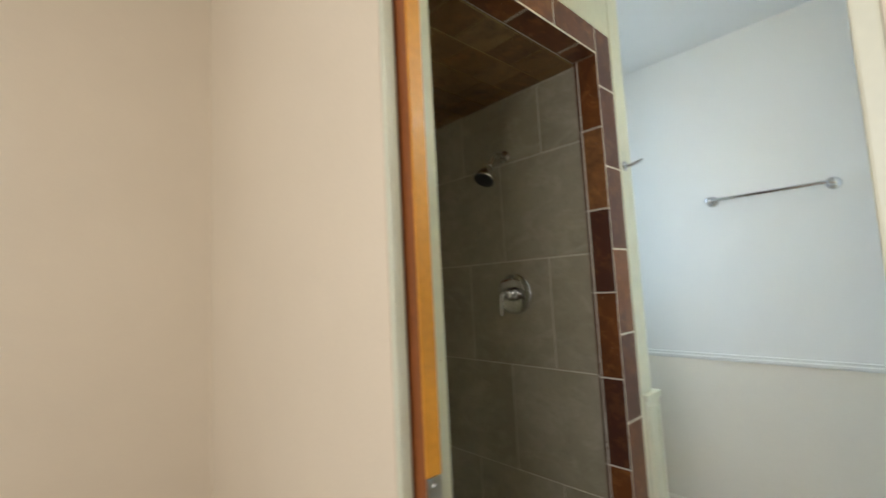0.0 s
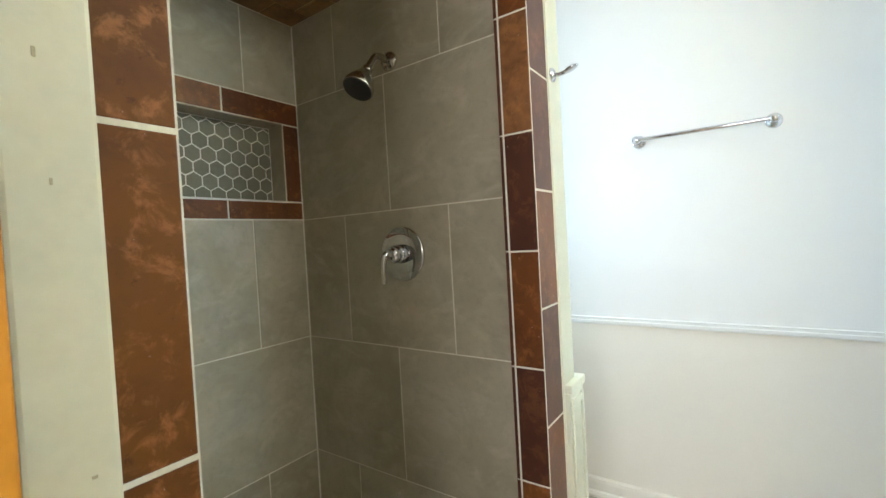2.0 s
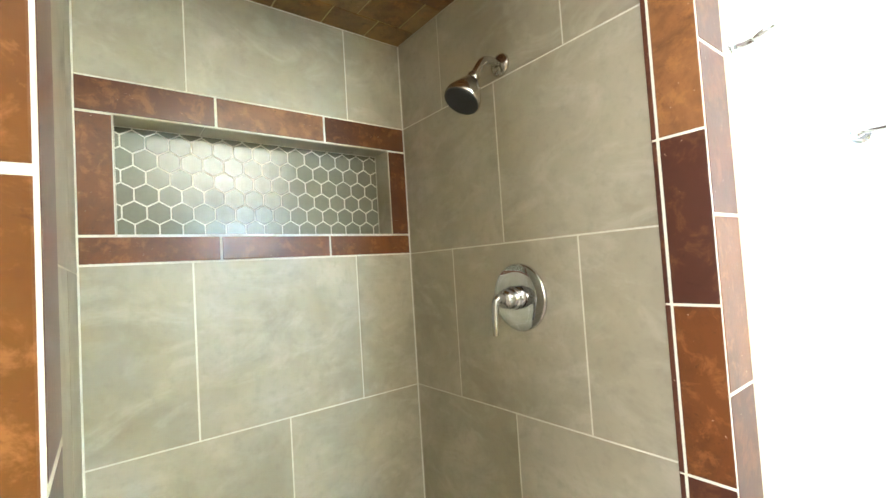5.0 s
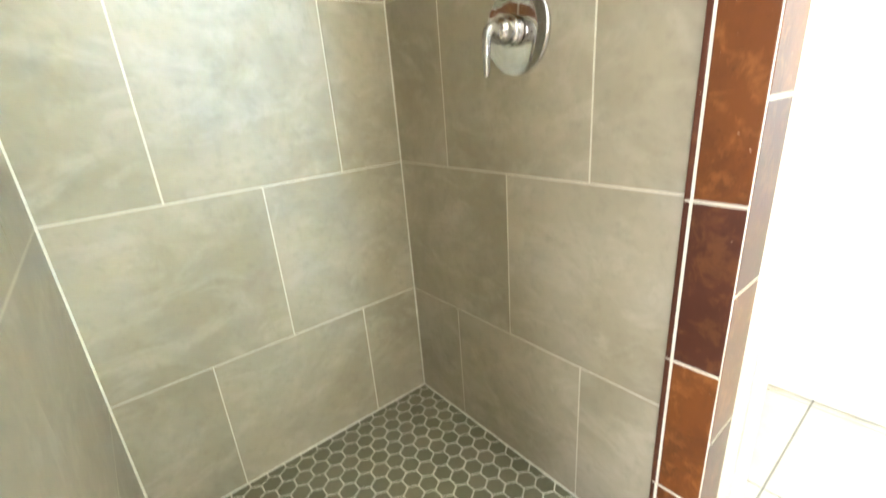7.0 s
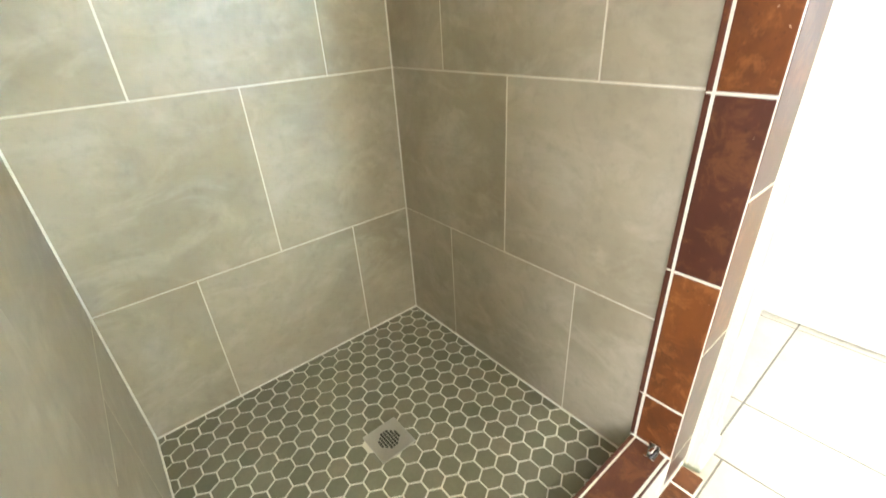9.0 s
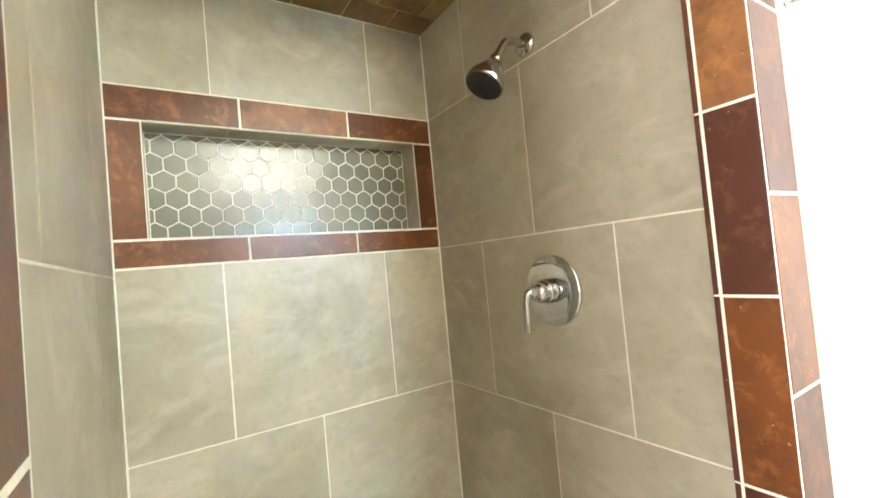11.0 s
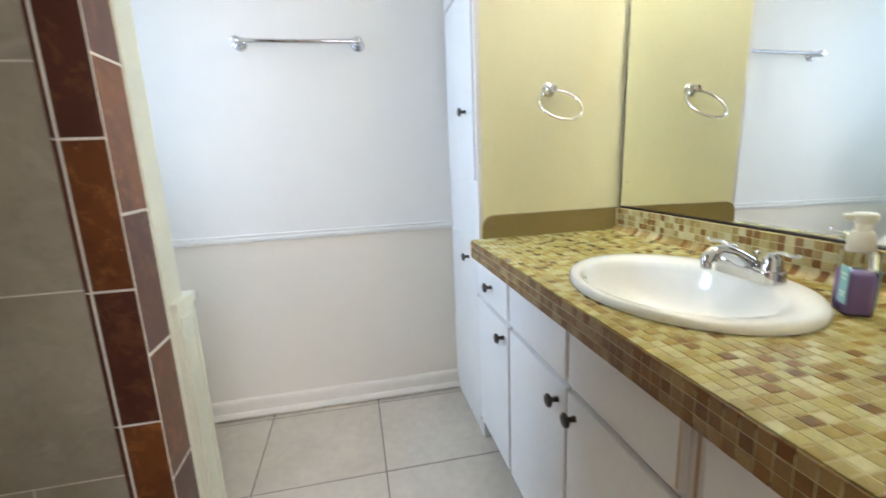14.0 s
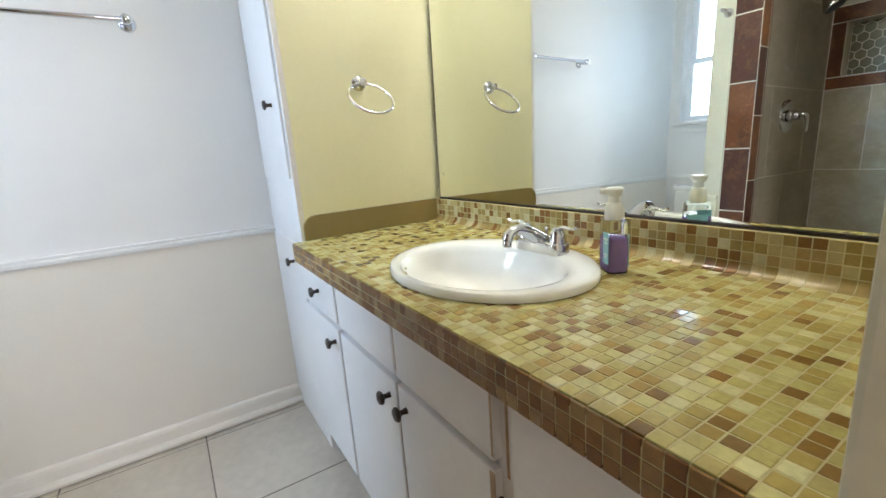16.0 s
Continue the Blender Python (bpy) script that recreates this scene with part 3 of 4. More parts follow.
ROWS_Z = [0.0, 0.42, 0.874, 1.334, 1.784, SHCEIL]
VALVE_CUTS = [(1.37, 1.823), (1.598,), (1.366, 1.823), (1.60,), (1.367, 1.83)]
BACK_CUTS = [(1.09, 1.555), (1.319,), (1.089, 1.556), (), (1.089, 1.552)]
LEFT_CUTS = [(1.28, 1.74), (1.51,), (1.28, 1.74), (1.36, 1.81), (1.55,)]
for k in range(5):
    z0, z1 = ROWS_Z[k], ROWS_Z[k + 1]
    for a, b in runs(YF + 0.092, YB, VALVE_CUTS[k]):
        lay(shower_valve, grey_tile, "-x", XV, a, b, z0, z1)
    for a, b in runs(YF + 0.0985, YB, LEFT_CUTS[k]):
        lay(shower_left, grey_tile, "+x", XL, a, b, z0 - (0.018 if k == 3 else 0), z1 - (0.018 if k == 2 else 0))
    if k != 3:
        for a, b in runs(XL, XV, BACK_CUTS[k]):
            lay(shower_back, grey_tile, "-y", YB, a, b, z0, z1)
# niche frame of brown tiles
for (a, b), tone in zip(runs(XL, XV, (1.157, 1.468)), (brown_tile, tan_tile, brown_tile)):
    lay(shower_back, tone, "-y", YB - 0.002, a, b, NZ1, 1.784, gap=0.007)
    lay(shower_back, brown_tile, "-y", YB - 0.002, a, b, 1.334, NZ0, gap=0.007)
lay(shower_back, brown_tile, "-y", YB - 0.002, XL, NX0, NZ0, NZ1, gap=0.006)
lay(shower_back, brown_tile, "-y", YB - 0.002, NX1, XV, NZ0, NZ1, gap=0.006)
# niche lining
for a, b in runs(NX0, NX1, (1.13, 1.59)):
    lay(shower_back, grey_tile, "-z", NZ1 - 0.002, a, b, YB, YB + 0.085, gap=0.003)
lay(shower_back, grey_tile, "-x", NX1 - 0.002, YB, YB + 0.085, NZ0, NZ1, gap=0.003)
lay(shower_back, grey_tile, "+x", NX0 + 0.002, YB, YB + 0.085, NZ0, NZ1, gap=0.003)
for a, b in runs(NX0, NX1, (1.3,)):
    lay(shower_back, white_paint, "+z", NZ0 + 0.003, a, b, YB - 0.004, YB + 0.085, gap=0.003)

# brown edge tiles round the opening
fronts = [1.341 + 0.308 * k for k in range(-5, 4)]
reveals = [0.26 + 0.308 * k for k in range(0, 7)]
for k, (a, b) in enumerate(runs(0.03, 2.19, fronts)):
    lay(jamb_right, brown_tile if k in (2, 4) else dark_tile, "-y", YF, 1.726, 1.8445, a, b, gap=0.006)
    lay(jamb_left, flaky_tile, "-y", YF, HX1 + 0.001, XL + 0.024, a, b, gap=0.006)
for (a, b), tone in zip(runs(0.127, 2.084, reveals), (brown_tile, brown_tile, dark_tile, brown_tile, dark_tile, tan_tile, brown_tile)):
    lay(jamb_right, tone, "-x", 1.726, YF, YF + 0.083, a, b, gap=0.005)
    lay(jamb_right, dark_tile, "-x", 1.7262, YF + 0.084, YF + 0.0965, a, b, gap=0.003, name="liner_strip")
    lay(jamb_left, dark_tile, "+x", XL + 0.024, YF, YF + 0.097, a, b, gap=0.006)
for a, b in runs(XL + 0.024, 1.726, (1.14, 1.448)):
    lay(header, brown_tile, "-y", YF, a, b, 2.084, 2.19, gap=0.006)
for a, b in runs(XL + 0.024, 1.726, (0.99, 1.30, 1.61)):
    lay(header, brown_tile, "-z", 2.081, a, b, YF, YF + 0.0985, gap=0.006)
# curb top and the low step before it
for a, b in runs(XL + 0.024, 1.726, (1.13, 1.438)):
    lay(curb, dark_tile, "+z", 0.127, a, b, YF + 0.009, YF + 0.081, gap=0.005)
    lay(curb, dark_tile, "+z", 0.1268, a, b, YF + 0.0005, YF + 0.0085, gap=0.0025, name="liner_strip")
    lay(curb, dark_tile, "+z", 0.1268, a, b, YF + 0.0815, YF + 0.0925, gap=0.0025, name="liner_strip")
    lay(curb, brown_tile, "+y", YF + 0.090, a, b, 0.0, 0.122, gap=0.006)
step = setting("floor_shower_step", box(HX1, 1.826, YF - 0.052, YF + 0.0005, -0.02, 0.0152), grout, "low brown tile strip before the shower curb", "floor")
for a, b in runs(HX1, 1.828, (1.15, 1.458, 1.766)):
    lay(step, brown_tile, "+z", 0.016, a, b, YF - 0.053, YF + 0.001, gap=0.006)

# bathroom floor tiles
for i in range(-4, 3):
    for j in range(-3, 5):
        x0, y0 = 2.165 + 0.475 * i, 0.568 + 0.475 * j
        x1, y1 = min(x0 + 0.475, XT), min(y0 + 0.475, YB)
        x0, y0 = max(x0, HX0), max(y0, YM)
        if x1 - x0 > 0.02 and y1 - y0 > 0.02 and not (x1 <= 1.93 and y0 > YF):
            if x0 < 1.93 and y1 > YF - 0.054:
                if x1 > 1.94:
                    lay(floor, floor_tile, "+z", -0.010, max(x0, 1.935), x1, y0, y1, gap=0.005, t=0.009)
                    if y0 < YF - 0.054 < y1:
                        lay(floor, floor_tile, "+z", -0.010, 1.829, 1.935, YF - 0.054, YF - 0.005, gap=0.004, t=0.009)
                    if y0 < YF - 0.1:
                        lay(floor, floor_tile, "+z", -0.010, x0, 1.935, y0, YF - 0.054, gap=0.005, t=0.009)
                    continue
                y1 = YF - 0.054
            lay(floor, floor_tile, "+z", -0.010, x0, x1, y0, y1, gap=0.005, t=0.009)


# hexagon tiles
def clip_poly(poly, x0, x1, y0, y1):
    for axis, lim, sign in ((0, x0, 1), (0, x1, -1), (1, y0, 1), (1, y1, -1)):
        out = []
        for k, p in enumerate(poly):
            q = poly[(k + 1) % len(poly)]
            a, b = sign * (p[axis] - lim), sign * (q[axis] - lim)
            if a >= 0:
                out.append(p)
            if a * b < 0:
                s = a / (a - b)
                out.append((p[0] + s * (q[0] - p[0]), p[1] + s * (q[1] - p[1])))
        poly = out
        if len(poly) < 3:
            return []
    return poly


def plate(poly, t, bev, bm=None):
    cx, cy = sum(p[0] for p in poly) / len(poly), sum(p[1] for p in poly) / len(poly)
    bm = bm or bmesh.new()
    low = [bm.verts.new((x, y, -t)) for x, y in poly]
    mid = [bm.verts.new((x, y, -bev * 0.6)) for x, y in poly]
    top = []
    for x, y in poly:
        d = math.hypot(x - cx, y - cy) or 1
        k = max(0.2, 1 - bev / d)
        top.append(bm.verts.new((cx + (x - cx) * k, cy + (y - cy) * k, 0)))
    n = len(poly)
    for k in range(n):
        m = (k + 1) % n
        bm.faces.new((low[k], low[m], mid[m], mid[k]))
        bm.faces.new((mid[k], mid[m], top[m], top[k]))
    bm.faces.new(top)
    return bm


def hexagon(cx, cy, r):
    return [(cx + r * math.sin(math.pi / 3 * k), cy + r * math.cos(math.pi / 3 * k)) for k in range(6)]


PITCH = 0.0538
R_HEX = (PITCH - 0.0035) / math.sqrt(3)


def hex_field(x0, x1, y0, y1, ox, oy, hole=None):
    full, cut = [], []
    rows = int((y1 - y0) / (PITCH * 0.866)) + 3
    cols = int((x1 - x0) / PITCH) + 3
    for j in range(-1, rows):
        for i in range(-1, cols):
            cx = x0 + ox + PITCH * (i + 0.5 * (j % 2))
            cy = y0 + oy + PITCH * 0.866 * j
            if hole and hole[0] < cx < hole[1] and hole[2] < cy < hole[3]:
                continue
            h = hexagon(cx, cy, R_HEX)
            c = clip_poly(h, x0, x1, y0, y1)
            if len(c) == 6 and all(abs(a[0] - b[0]) + abs(a[1] - b[1]) < 1e-6 for a, b in zip(h, c)):
                full.append((cx, cy))
            elif c:
                cut.append(c)
    return full, cut


def hex_tiles(parent, mat, stuff_mat, full, cut, m, limit=400):
    me = mesh_of(plate(hexagon(0, 0, R_HEX), 0.005, 0.0014), "hexagon_tile", mat)
    for k, (cx, cy) in enumerate(full[:limit]):
        ob = new("hexagon_tile", me)
        ob.parent = parent
        ob.matrix_basis = m @ pose(cx, cy, random.uniform(-0.0003, 0.0003), random.uniform(-0.4, 0.4), random.uniform(-0.4, 0.4))
    bm = bmesh.new()
    for c in cut + [hexagon(cx, cy, R_HEX) for cx, cy in full[limit:]]:
        plate(c, 0.005, 0.0012, bm)
    bmesh.ops.transform(bm, matrix=m, verts=bm.verts)
    return tagged(part("cut_hexagon_tiles", bm, stuff_mat, parent), "", "", "", "stuff")


DX0, DX1, DY0, DY1 = 1.292, 1.396, 1.564, 1.670
full, cut = hex_field(XL, XV, YF + 0.0915, YB, 0.02, 0.012, (DX0 + 0.012, DX1 - 0.012, DY0 + 0.012, DY1 - 0.012))
full.sort(key=lambda c: (c[0] - 1.25) ** 2 + (c[1] - 1.5) ** 2)
hex_tiles(shower_floor, hex_tile, hex_stuff, full, cut, pose(0, 0, 0.001), 300)
full, cut = hex_field(NX0 + 0.004, NX1 - 0.004, NZ0 + 0.004, NZ1 - 0.004, 0.01, 0.018)
niche_m = Matrix.Translation((0, YB + 0.083, 0)) @ FACE["-y"].to_4x4()
hex_tiles(shower_back, niche_tile, niche_tile, full, cut, niche_m, 200)

# ---- shower fittings ----
drain = base("shower_drain", (DX0 + DX1) / 2, (DY0 + DY1) / 2, 0, "square stainless steel shower drain in the hexagon floor", "drain")
bm = box(DX0, DX1, DY0, DY1, -0.004, 0.0030, 0.001)
part("plate", bm, stainless, drain)
# no real openings: near-black squares on the plate carry the holes' shade
for i in range(-3, 4):
    for j in range(-3, 4):
        if i * i + j * j < 11:
            cx, cy = (DX0 + DX1) / 2 + i * 0.0085, (DY0 + DY1) / 2 + j * 0.0085
            part("hole", box(cx - 0.0033, cx + 0.0033, cy - 0.0033, cy + 0.0033, 0.0025, 0.0034), hole_shade, drain)

VY, VZ = 1.556, 1.187
valve = base("shower_valve", XV, VY, VZ, "chrome round shower valve trim with a lever handle", "shower valve")
to_wall = pose(XV, VY, VZ, 0, -90)
part("trim_plate", lathe([(0.090, -0.002), (0.090, 0.003), (0.088, 0.0065), (0.084, 0.0085), (0.060, 0.0095), (0.034, 0.0100), (0.0001, 0.0102)], to_wall, 48), chrome, valve, smooth=True)
part("hub", lathe([(0.031, 0.012), (0.031, 0.030), (0.029, 0.034), (0.027, 0.035), (0.026, 0.052), (0.023, 0.060), (0.014, 0.066), (0.0001, 0.067)], to_wall, 32), chrome, valve, smooth=True)
lever = arc([(XV - 0.052, VY, VZ), (XV - 0.074, VY + 0.001, VZ + 0.004), (XV - 0.088, VY + 0.002, VZ - 0.005), (XV - 0.093, VY + 0.003, VZ - 0.034), (XV - 0.094, VY + 0.003, VZ - 0.088)])
part("lever", tube(lever, 0.009, 14, radii=[0.0145 - 0.0075 * k / (len(lever) - 1) for k in range(len(lever))]), chrome, valve, smooth=True)

HY, HZ = 1.566, 1.817
head = base("showerhead", XV, HY, HZ, "chrome shower head with dark nozzle face on a bent arm", "shower head")
part("flange", lathe([(0.031, -0.001), (0.031, 0.004), (0.027, 0.010), (0.015, 0.014), (0.0105, 0.015)], pose(XV, HY, HZ, 0, -90), 32), nickel, head, smooth=True)
arm = arc([(XV - 0.002, HY, HZ), (XV - 0.04, HY, HZ + 0.003), (XV - 0.066, HY, HZ - 0.004), (XV - 0.088, HY, HZ - 0.030), (XV - 0.104, HY, HZ - 0.054)])
part("arm", tube(arm, 0.0105, 16), nickel, head, smooth=True)
tilt = Matrix.Translation((XV - 0.101, HY, HZ - 0.050)) @ Vector((-0.50, 0.02, -0.78)).to_track_quat("Z", "Y").to_matrix().to_4x4()
part("ball_joint", lathe([(0.0001, -0.004), (0.012, -0.002), (0.0165, 0.004), (0.0165, 0.014), (0.0135, 0.019)], tilt, 24), nickel, head, smooth=True)
part("body", lathe([(0.0135, 0.016), (0.020, 0.022), (0.030, 0.040), (0.041, 0.062), (0.047, 0.078), (0.048, 0.088), (0.046, 0.092)], tilt, 40), nickel, head, smooth=True)
face = part("nozzle_face", lathe([(0.046, 0.091), (0.043, 0.0945), (0.020, 0.0960), (0.0001, 0.0963)], tilt, 40), black_rubber, head, "dark rubber nozzle face", smooth=True)
for n, r in ((6, 0.014), (11, 0.026), (16, 0.037)):
    for k in range(n):
        a = 2 * math.pi * k / n
        part("nozzle", lathe([(0.0016, 0.0), (0.0014, 0.0022), (0.0001, 0.0026)], tilt @ pose(r * math.cos(a), r * math.sin(a), 0.0945), 6), black_rubber, face)

bracket = base("curb_bracket", 1.705, YF + 0.034, 0.127, "small chrome bracket on the shower curb", "bracket")
part("foot", box(1.692, 1.717, YF + 0.022, YF + 0.046, 0.1265, 0.131, 0.001), chrome, bracket)
part("post", box(1.713, 1.7185, YF + 0.022, YF + 0.046, 0.130, 0.155, 0.001), chrome, bracket)
part("pin", lathe([(0.004, 0), (0.004, 0.022), (0.0001, 0.0235)], pose(1.714, YF + 0.034, 0.146, 0, -90), 12), chrome, bracket)

# ---- towel wall fittings ----
bar = base("towel_bar", XT, 0.764, 1.594, "chrome towel bar on the white wall", "towel bar")
for y in (0.535, 0.993):
    post = part("post", lathe([(0.027, -0.001), (0.027, 0.006), (0.024, 0.010), (0.014, 0.014), (0.011, 0.022), (0.011, 0.042), (0.015, 0.048), (0.017, 0.060), (0.015, 0.072), (0.009, 0.076), (0.0001, 0.077)], pose(XT, y, 1.594, 0, -90), 28), chrome, bar, smooth=True)
part("bar", tube([(XT - 0.060, 0.535, 1.594), (XT - 0.060, 0.764, 1.5935), (XT - 0.060, 0.993, 1.594)], 0.008, 16), chrome, bar, smooth=True)

hook = base("robe_hook", 1.870, YF - 0.004, 1.668, "chrome robe hook with a rounded paddle on the cream board", "hook")
part("plate", lathe([(0.020, -0.001), (0.020, 0.004), (0.016, 0.008), (0.008, 0.011)], pose(1.870, YF - 0.004, 1.668, 90), 24), chrome, hook, smooth=True)
st = arc([(1.870, YF - 0.010, 1.668), (1.870, YF - 0.026, 1.665), (1.870, YF - 0.042, 1.667)], 6)
part("stem", tube(st, 0.006, 12), chrome, hook, smooth=True)
paddle = Matrix.Translation((1.870, YF - 0.058, 1.672)) @ pose(0, 0, 0, -18) @ Matrix.Diagonal((0.62, 1.0, 0.30, 1))
part("paddle", lathe([(0.0001, -0.022)] + [(0.022 * math.sin(a), -0.022 * math.cos(a)) for a in (math.pi * k / 12 for k in range(1, 12))] + [(0.0001, 0.022)], paddle, 24), chrome, hook, smooth=True)

# ---- window ----
window = setting("window_1", box(WX0 - 0.045, WX1 + 0.045, YB - 0.030, YB + 0.07, WZ0 - 0.028, WZ0 - 0.003, 0.004), white_paint, "white double-hung window with a painted stool", "window")
part("apron", box(WX0 - 0.02, WX1 + 0.02, YB - 0.012, YB, WZ0 - 0.085, WZ0 - 0.029, 0.003), white_paint, window)
for a, b in ((WX0 - 0.04, WX0 + 0.003), (WX1 - 0.003, WX1 + 0.04)):
    part("side_lining", box(a, b, YB - 0.008, YB, WZ0 - 0.002, WZ1 + 0.04, 0.003), white_paint, window)
part("head_lining", box(WX0 + 0.003, WX1 - 0.003, YB - 0.008, YB, WZ1 - 0.003, WZ1 + 0.04, 0.003), white_paint, window)
ZM = 1.66
for name, z0, z1, y in (("lower_sash", WZ0, ZM + 0.018, YB + 0.062), ("upper_sash", ZM - 0.018, WZ1, YB + 0.092)):
    bm = box(WX0, WX0 + 0.042, y, y + 0.026, z0, z1, 0.003)
    box(WX1 - 0.042, WX1, y, y + 0.026, z0, z1, 0.003, bm=bm)
    box(WX0 + 0.04, WX1 - 0.04, y + 0.001, y + 0.025, z0, z0 + 0.038, 0.003, bm=bm)
    box(WX0 + 0.04, WX1 - 0.04, y + 0.001, y + 0.025, z1 - 0.036, z1, 0.003, bm=bm)
    sash = part(name, bm, vinyl, window)
    pane = part("pane", box(WX0 + 0.038, WX1 - 0.038, y + 0.011, y + 0.015, z0 + 0.034, z1 - 0.032), window_glass, sash)
    pane.visible_shadow = False
part("sash_lock", box((WX0 + WX1) / 2 - 0.025, (WX0 + WX1) / 2 + 0.025, YB + 0.064, YB + 0.086, ZM + 0.017, ZM + 0.030, 0.004), stainless, window)

# ---- tall linen cabinet ----
CX0, CY1 = 2.257, 0.160
tall = base("linen_cabinet", (CX0 + XT) / 2, -0.13, 0, "tall white painted linen cabinet with a yellow painted side", "cabinet")
bm = box(CX0 + 0.006, XT - 0.001, YM + 0.001, CY1 - 0.020, -0.008, CEIL - 0.001)
part("body", bm, cabinet_paint, tall)
part("side_panel", box(CX0, CX0 + 0.005, YM + 0.001, CY1 - 0.018, 0.82, CEIL - 0.002), yellow_paint, tall, "yellow painted side panel")
bm = box(CX0, CX0 + 0.030, CY1 - 0.018, CY1, -0.008, CEIL - 0.002, 0.0015)
box(XT - 0.030, XT - 0.001, CY1 - 0.018, CY1, -0.008, CEIL - 0.002, 0.0015, bm=bm)
for z0, z1 in ((-0.008, 0.075), (0.795, 1.045), (1.690, 1.725), (2.30, CEIL - 0.002)):
    box(CX0 + 0.029, XT - 0.029, CY1 - 0.018, CY1 - 0.001, z0, z1, 0.0015, bm=bm)
part("face_frame", bm, cabinet_paint, tall)


def knob(parent, x, y, z):
    part("knob", lathe([(0.0075, -0.001), (0.0065, 0.004), (0.0055, 0.012), (0.008, 0.017), (0.0155, 0.021), (0.0165, 0.025), (0.013, 0.029), (0.0001, 0.031)], pose(x, y, z, -90), 24), dark_bronze, parent, "dark bronze round knob", smooth=True)


def hinge(parent, x, y, z):
    part("hinge", lathe([(0.0045, -0.024), (0.0045, 0.024)], pose(x, y, z), 12), dark_bronze, parent, "small dark hinge")


for z0, z1, kz in ((0.060, 0.805, 0.727), (1.035, 1.698, 1.285), (1.716, 2.31, 1.82)):
    d = part("door", box(CX0 + 0.022, XT - 0.022, CY1 + 0.001, CY1 + 0.008, z0, z1, 0.002), cabinet_paint, tall)
    knob(d, 2.375 if kz > 1 else 2.388, CY1 + 0.008, kz)

ring_thing = base("towel_ring", CX0, -0.110, 1.34, "chrome towel ring on the yellow panel", "towel ring")
part("mount", lathe([(0.026, -0.001), (0.026, 0.006), (0.022, 0.011), (0.013, 0.015), (0.011, 0.030), (0.014, 0.036), (0.013, 0.046), (0.0001, 0.049)], pose(CX0, -0.110, 1.342, 0, -90), 28), chrome, ring_thing, smooth=True)
rd, ry = Vector((-0.70, 0.0, -0.71)), Vector((0, 1, 0))
rc = Vector((CX0 - 0.040, -0.113, 1.334)) + 0.074 * rd
part("ring", tube([rc + 0.076 * (math.cos(a) * ry + math.sin(a) * rd) for a in (2 * math.pi * k / 48 for k in range(48))], 0.0048, 12, closed=True), chrome, ring_thing, smooth=True)

# ---- vanity ----
TOP, VX0 = 0.82, HX1 + 0.002
vanity = base("vanity_cabinet", 1.5, -0.13, 0, "white painted vanity cabinet with worn slab doors and dark knobs", "cabinet")
part("body", box(VX0, CX0 - 0.001, YM + 0.001, CY1 - 0.020, 0.095, 0.670), cabinet_paint, vanity)
part("toe_kick", box(VX0, CX0 - 0.001, YM + 0.02, CY1 - 0.085, -0.008, 0.096), cabinet_paint, vanity)
bm = bmesh.new()
for a, b in ((VX0, 0.83), (1.150, 1.222), (1.530, 1.562), (1.888, 1.930), (2.225, CX0 - 0.001)):
    box(a, b, CY1 - 0.018, CY1, 0.095, 0.753, 0.0015, bm=bm)
for z0, z1 in ((0.095, 0.120), (0.585, 0.640), (0.735, 0.753)):
    for a, b in ((0.829, 1.151), (1.221, 1.531), (1.561, 1.889), (1.929, 2.226)):
        box(a, b, CY1 - 0.018, CY1 - 0.001, z0, z1, bm=bm)
part("face_frame", bm, cabinet_paint, vanity, "worn white painted face frame")
BAYS = [(0.815, 1.165, "l"), (1.208, 1.538, "l"), (1.549, 1.900, "r"), (1.918, 2.238, "r")]
for k, (a, b, side) in enumerate(BAYS):
    if k:
        d = part("drawer_front", box(a, b, CY1 + 0.001, CY1 + 0.019, 0.622, 0.745, 0.003), cabinet_paint, vanity)
    if k == 3:
        knob(d, (a + b) / 2 - 0.01, CY1 + 0.019, 0.690)
    d = part("door", box(a, b, CY1 + 0.001, CY1 + 0.019, 0.108, 0.604 if k else 0.745, 0.003), cabinet_paint, vanity)
    kx = a + 0.035 if side == "r" else b - 0.035
    hx = b + 0.004 if side == "r" else a - 0.004
    knob(d, kx, CY1 + 0.019, 0.558)
    for z in (0.18, 0.53):
        hinge(d, hx, CY1 + 0.010, z)

bare_wood = material("bare_wood", (0.42, 0.29, 0.17), 0.6, vary=0.25, scale=20, grain=120, bump=0.1)
wear = [(1.1665, 1.1685, 0.12, 0.742), (1.2065, 1.2080, 0.30, 0.60), (1.5395, 1.5410, 0.12, 0.55), (1.2085, 1.2125, 0.630, 0.742), (1.168, 1.181, 0.600, 0.748), (1.192, 1.199, 0.590, 0.748), (1.534, 1.5385, 0.640, 0.738)]
for x0, x1, z0, z1 in wear:
    y = CY1 + 0.0192 if x0 > 1.2 else CY1 + 0.0002
    part("worn_patch", box(x0, x1, y - 0.001, y, z0, z1, 0.0003), bare_wood, vanity, "bare wood where the paint wore off")
part("broken_corner", box(1.2082, 1.219, CY1 + 0.0188, CY1 + 0.0194, 0.545, 0.602, 0.0003), bare_wood, vanity, "splintered door corner")

